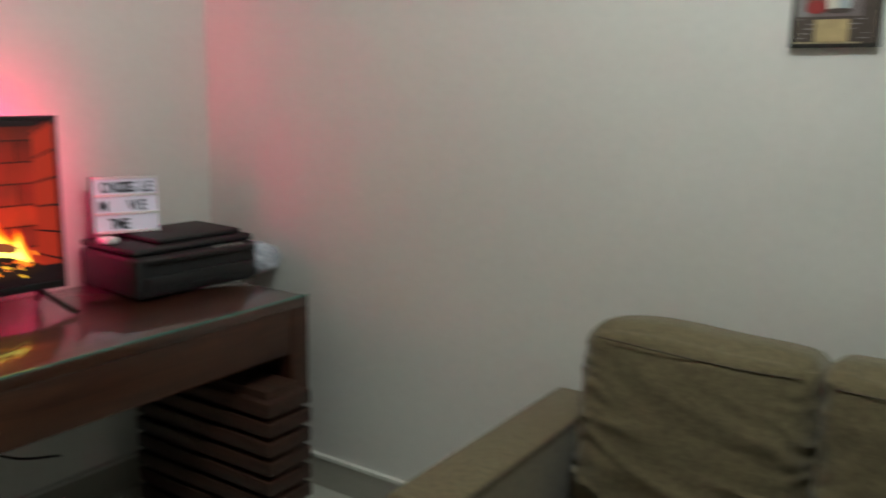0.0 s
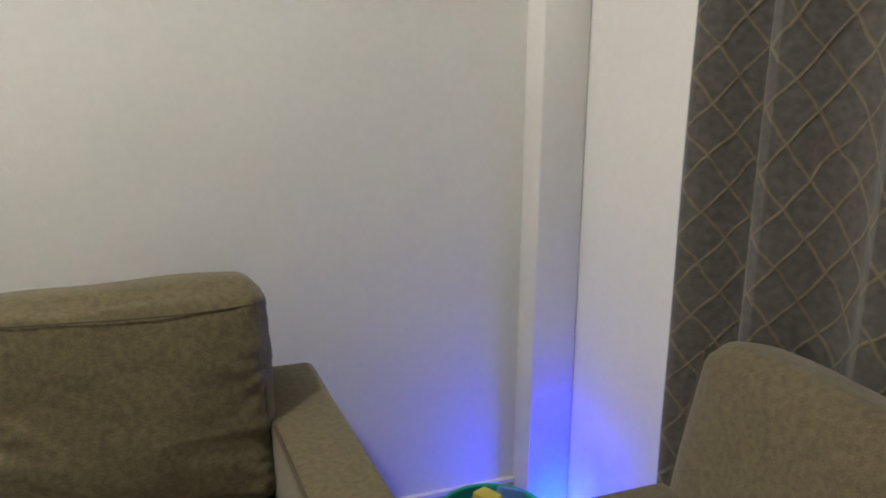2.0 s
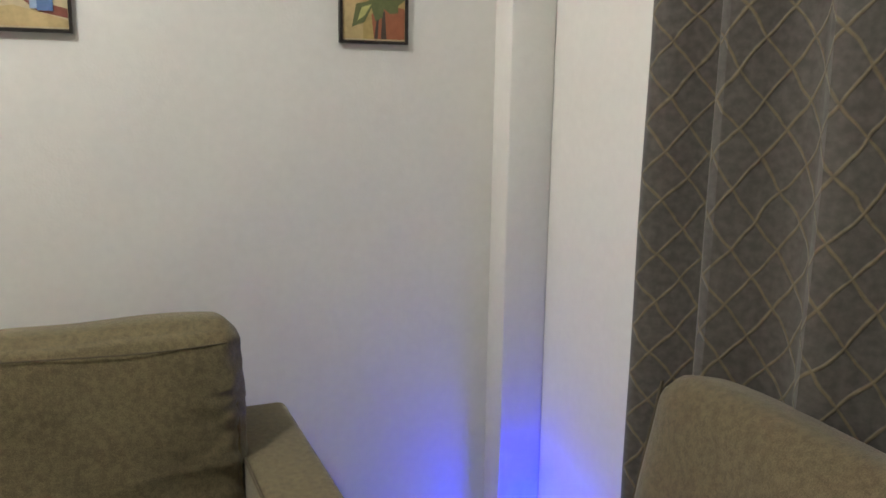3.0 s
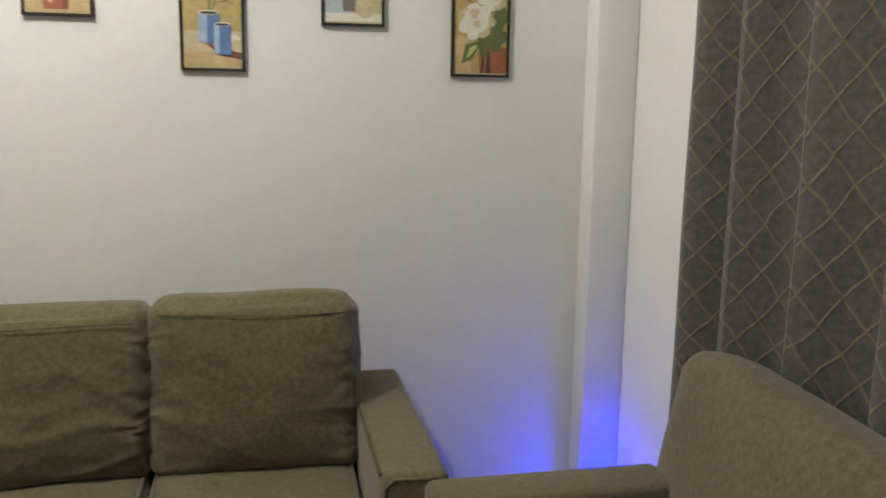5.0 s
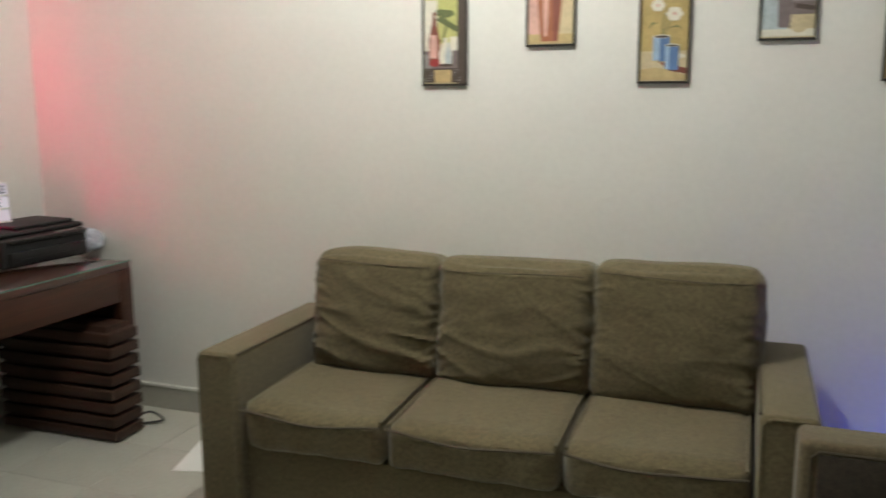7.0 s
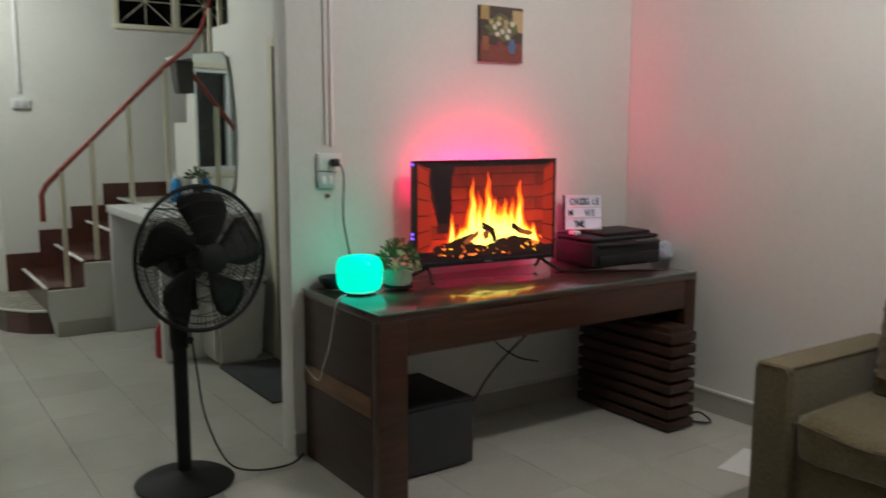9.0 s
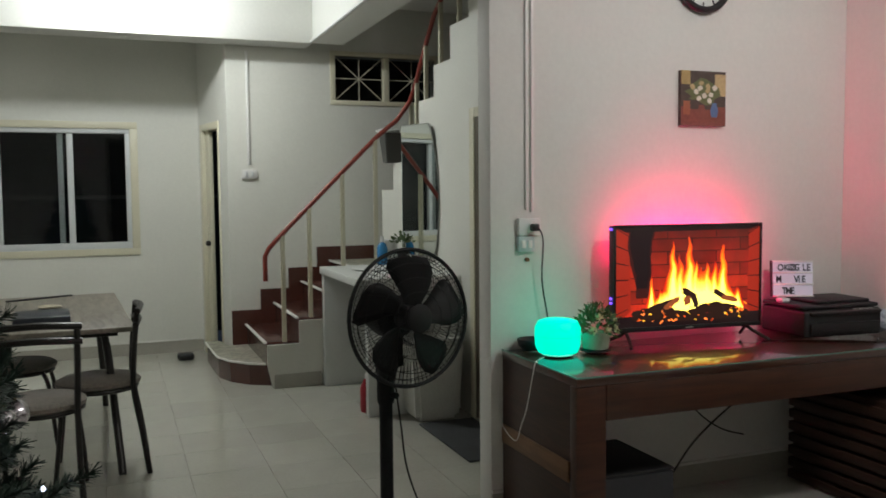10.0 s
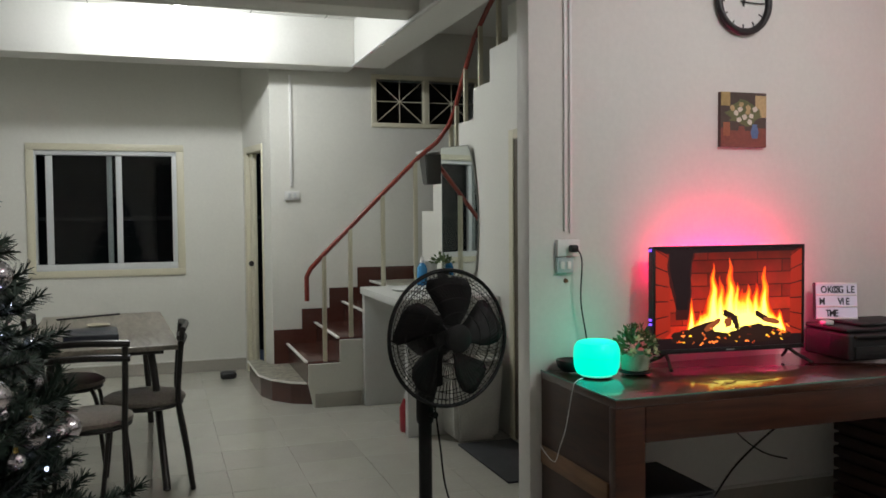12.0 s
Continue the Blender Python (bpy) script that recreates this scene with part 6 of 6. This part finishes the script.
for k in range(5):
    blade = bmesh.new()
    rows = []
    for i in range(9):
        t = i / 8
        r = 0.04 + 0.195 * t
        half = 0.20 + 0.25 * math.sin(math.pi * (0.12 + 0.62 * t))
        half *= 1.0 if t < 0.9 else 0.8
        mid = 0.30 * t + k * 2 * math.pi / 5 + 1.58
        rows.append([blade.verts.new((r * math.cos(mid + half * u), r * math.sin(mid + half * u), 0.125 - 0.030 * u)) for u in (-1, -0.5, 0, 0.5, 1)])
    for p, q in zip(rows, rows[1:]):
        for i in range(4):
            blade.faces.new((p[i], p[i + 1], q[i + 1], q[i]))
    bl = part("blade", fanpart(blade), M_FAN, fan)
    bl.modifiers.new("thickness", "SOLIDIFY").thickness = 0.003
cord = arc([(FX - 0.02, FY + 0.05, 0.62), (FX - 0.03, FY + 0.075, 0.45), (FX - 0.02, FY + 0.10, 0.25), (FX + 0.02, FY + 0.17, 0.06), (FX + 0.06, FY + 0.27, 0.012), (FX + 0.08, FY + 0.42, 0.010), (FX + 0.05, FY + 0.50, 0.03)], 8)
solid("fan_cable", tube(bmesh.new(), cord, 0.0045, 6), M_FAN, "black fan cable trailing over the floor", "cable")

# ---- dining table and chairs ----
TX0, TX1, TY0, TY1, TBZ = -5.45, -3.75, -2.05, -1.28, 0.75
table = thing("dining_table", "dining table with grey wood top and dark bent legs", "table", ((TX0 + TX1) / 2, (TY0 + TY1) / 2, 0))
part("tabletop", one_box(TX0, TX1, TY0, TY1, TBZ - 0.028, TBZ, bevel=0.006), M_TABLE, table)
part("apron", one_box(TX0 + 0.12, TX1 - 0.10, TY0 + 0.08, TY1 - 0.08, TBZ - 0.06, TBZ - 0.029, bevel=0.003), M_GREY_METAL, table)
for x, s in ((TX0 + 0.42, -1), (TX1 - 0.12, 1)):
    for y, sy in ((TY0 + 0.12, -1), (TY1 - 0.13, 1)):
        leg = arc([(x - s * 0.02, y - sy * 0.02, TBZ - 0.03), (x, y, 0.58), (x + s * 0.06, y + sy * 0.02, 0.32), (x + s * 0.22, y + sy * 0.04, 0.0)], 6)
        part("leg", tube(bmesh.new(), leg, 0.020, 10), M_GREY_METAL, table, "dark bent metal leg")
table.rotation_euler.z = radians(3.3)
solid("tray", moved(one_box(-0.17, 0.17, -0.14, 0.14, 0.0, 0.045, bevel=0.008), Matrix.Translation((-4.15, -1.70, TBZ + 0.001)) @ Matrix.Rotation(radians(4), 4, "Z")), material("dark_blue_box", (0.035, 0.042, 0.055), rough=0.3), "flat dark blue-grey box on the dining table", "box")
solid("stick", cone(bmesh.new(), (-5.36, -1.60, TBZ + 0.008), (-5.15, -1.98, TBZ + 0.008), 0.006, 0.006, 8), M_BLACK, "thin dark stick lying on the table", "stick")
napkin = bmesh.new()
bmesh.ops.create_icosphere(napkin, subdivisions=3, radius=0.07)
for v in napkin.verts:
    v.co = Vector((v.co.x * 0.9, v.co.y * 0.9, v.co.z * 0.16)) * (1 + 0.3 * noise.noise(v.co * 24))
solid("napkin", moved(napkin, Matrix.Translation((-4.72, -1.70, TBZ + 0.014))), material("cream_paper", (0.55, 0.50, 0.38), rough=0.9), "crumpled cream paper napkin on the table", "napkin", smooth=False)


def dining_chair(label):
    """Seat at the origin, facing +x."""
    c = thing("dining_chair", label, "chair", (0, 0, 0), "chairs round the dining table")
    seat = bmesh.new()
    lathe(seat, [(0.185, 0.0), (0.205, 0.012), (0.205, 0.03), (0.18, 0.045)], (0, 0, 0.445), 30)
    for v in seat.verts:
        v.co.x *= 1.02
    part("seat", seat, M_SEAT, c, "round taupe padded seat")
    part("seat_frame", tube(bmesh.new(), [(0.19 * math.cos(a), 0.19 * math.sin(a), 0.437) for a in [2 * math.pi * k / 28 for k in range(28)]], 0.011, 8, closed=True), M_GREY_METAL, c)
    for s in (-1, 1):
        part("front_leg", tube(bmesh.new(), arc([(0.14, s * 0.13, 0.437), (0.17, s * 0.155, 0.36), (0.19, s * 0.175, 0.18), (0.21, s * 0.185, 0.0)], 5), 0.012, 8), M_GREY_METAL, c)
        part("back_leg", tube(bmesh.new(), arc([(-0.235, s * 0.185, 0.0), (-0.205, s * 0.175, 0.22), (-0.170, s * 0.17, 0.44), (-0.175, s * 0.175, 0.62), (-0.195, s * 0.18, 0.84)], 6), 0.0145, 8), M_GREY_METAL, c)
    for z, x in ((0.845, -0.197), (0.775, -0.187)):
        part("back_rail", tube(bmesh.new(), arc([(x, -0.20, z), (x - 0.022, 0, z + 0.012), (x, 0.20, z)], 6), 0.0165, 8), M_GREY_METAL, c)
    return c


first_chair = dining_chair("dark metal dining chair with a round taupe seat")
first_chair.matrix_world = pose(-3.43, -1.67, 0, 0, 0, 180)
copy_thing(first_chair, pose(-3.83, -1.42, 0, 0, 0, -90))
copy_thing(first_chair, pose(-4.45, -1.86, 0, 0, 0, 90))

# ---- Christmas tree ----
TRX, TRY = -1.47, -1.91
tree = thing("christmas_tree", "artificial green Christmas tree with lights", "tree", (TRX, TRY, 0))
part("trunk", cone(bmesh.new(), (TRX, TRY, 0.06), (TRX, TRY, 1.72), 0.022, 0.008, 10), M_BLACK_MATT, tree)
for k in range(3):
    a = k * 2 * math.pi / 3
    part("stand_leg", tube(bmesh.new(), [(TRX, TRY, 0.10), (TRX + 0.1 * math.cos(a), TRY + 0.1 * math.sin(a), 0.06), (TRX + 0.22 * math.cos(a), TRY + 0.22 * math.sin(a), 0.012)], 0.011, 8), M_BLACK_MATT, tree)
M_NEEDLE = material("green_needles", (0.034, 0.060, 0.043), rough=0.5, vary=0.5, scale=25)
verts, faces, tips = [], [], []
rng = random.Random(21)


def needles_along(p, q, count, length):
    d = (q - p).normalized()
    s = d.orthogonal().normalized()
    for i in range(count):
        t = (i + rng.random()) / count
        a = rng.uniform(0, 2 * math.pi)
        out = (Matrix.Rotation(a, 3, d) @ s + d * 0.75).normalized()
        base = p.lerp(q, t)
        w = out.cross(d).normalized() * 0.0024
        tip = base + out * length * rng.uniform(0.75, 1.1)
        n0 = len(verts)
        verts.extend((base - w, base + w, tip + w * 0.4, tip - w * 0.4))
        faces.append((n0, n0 + 1, n0 + 2, n0 + 3))


wood_bm = bmesh.new()
for tier in range(17):
    z = 0.22 + 1.46 * tier / 16
    reach = 0.53 * (1 - (z - 0.2) / 1.62) + 0.05
    count = 13 if tier < 10 else 9
    for k in range(count):
        a = 2 * math.pi * (k + 0.5 * (tier % 2) + rng.uniform(-0.2, 0.2)) / count
        L = reach * rng.uniform(0.78, 1.0)
        lift = rng.uniform(0.05, 0.40)
        p = Vector((TRX, TRY, z))
        way = Vector((math.cos(a), math.sin(a), lift)).normalized()
        q = p + way * L
        tube(wood_bm, [p, q], 0.003, 4)
        needles_along(p.lerp(q, 0.12), q, int(1000 * L), 0.040)
        tips.append((q, a, z))
        for j in range(5):
            t = 0.34 + 0.135 * j
            side = (-1) ** j * rng.uniform(0.35, 0.7)
            w2 = (Matrix.Rotation(side, 3, "Z") @ way + Vector((0, 0, rng.uniform(-0.1, 0.45)))).normalized()
            b0 = p.lerp(q, t)
            b1 = b0 + w2 * L * rng.uniform(0.25, 0.38)
            tube(wood_bm, [b0, b1], 0.002, 4)
            needles_along(b0, b1, int(1100 * (b1 - b0).length), 0.038)
part("twig_work", wood_bm, M_BLACK_MATT, tree, "dark wire twigs")["kind"] = "stuff"
me = bpy.data.meshes.new("needles")
me.from_pydata([tuple(v) for v in verts], [], faces)
me.materials.append(M_NEEDLE)
nd = new("needles", me)
nd.parent, nd.matrix_parent_inverse = tree, Matrix.Translation(-Vector(tree.location))
nd["kind"] = "stuff"
facing = [t for t in tips if math.cos(t[1] - 0.35) > -0.1 and t[2] > 0.35]
M_SILVER = material("silver_bauble", (0.55, 0.52, 0.55), rough=0.12, metal=0.8, vary=0.2, scale=30)
M_GOLD = material("gold_bauble", (0.55, 0.42, 0.14), rough=0.18, metal=0.85, vary=0.2)
M_LED = glow("cool_white_led", (0.70, 0.74, 1.0), 6)
rng.shuffle(facing)
for k, (q, a, z) in enumerate(facing[:26]):
    r = (0.040, 0.032, 0.022)[k % 3]
    c = q + Vector((0, 0, -r - 0.018))
    gold = k % 6 == 1
    bauble = thing("bauble", ("gold ribbed" if gold else "silver ribbed") + " Christmas bauble hanging on the tree", "bauble", c, "tree baubles")
    bb = bmesh.new()
    bmesh.ops.create_uvsphere(bb, u_segments=20, v_segments=14, radius=r, matrix=Matrix.Translation(c))
    for v in bb.verts:
        d = v.co - c
        if gold:
            v.co = c + d * (1 + 0.04 * math.sin(d.z / r * 16))
        else:
            v.co = c + d * (1 + 0.05 * math.sin(8 * math.atan2(d.y, d.x)))
    part("globe", bb, M_GOLD if gold else M_SILVER, bauble)
    part("cap", cone(bmesh.new(), c + Vector((0, 0, r * 0.95)), c + Vector((0, 0, r + 0.012)), 0.008, 0.007, 10), M_GOLD, bauble)
    part("thread", cone(bmesh.new(), c + Vector((0, 0, r + 0.011)), q + Vector((0, 0, 0.004)), 0.001, 0.001, 5), M_SILVER, bauble)
string = thing("fairy_lights", "string of cool white fairy lights on the tree", "lights", (TRX, TRY, 0.4))
for k, (q, a, z) in enumerate(facing[26:96]):
    p = q.lerp(Vector((TRX, TRY, q.z)), 0.12) + Vector((0, 0, 0.012))
    part("bulb", ball(bmesh.new(), p, 0.0055, 8, 6, 1.4), M_LED, string, "cool white bulb")
wire = [Vector((TRX + (0.62 * (1 - (z - 0.2) / 1.62)) * 0.8 * math.cos(9 * z), TRY + (0.62 * (1 - (z - 0.2) / 1.62)) * 0.8 * math.sin(9 * z), z)) for z in [0.3 + 1.3 * i / 120 for i in range(121)]]
part("wire", tube(bmesh.new(), wire, 0.0015, 4), M_BLACK_MATT, string)

# ---- floor tiles ----
TS = 0.40
tile_mesh = mesh_of("tile", one_box(-TS / 2 + 0.0009, TS / 2 - 0.0009, -TS / 2 + 0.0009, TS / 2 - 0.0009, -0.006, 0.0, bevel=0.0009, segments=1), M_TILE)
floor_ob = bpy.data.objects["floor"]
rng = random.Random(3)
nx, ny = 22, 12
for i in range(nx):
    for j in range(ny):
        ob = new("tile", tile_mesh)
        ob.parent = floor_ob
        ob.location = (X_BACK + TS / 2 + i * TS + 0.01, YS - TS / 2 - j * TS, rng.uniform(-0.0006, 0.0))
        ob.rotation_euler = (rng.uniform(-0.0006, 0.0006), rng.uniform(-0.0006, 0.0006), (rng.randrange(2)) * math.pi)
rest = bmesh.new()
box(rest, X_BACK, XR, Y_NEAR, YS - ny * TS, -0.006, 0.0)
part("tile_field", rest, M_TILE, floor_ob, "cream tiles")["kind"] = "stuff"
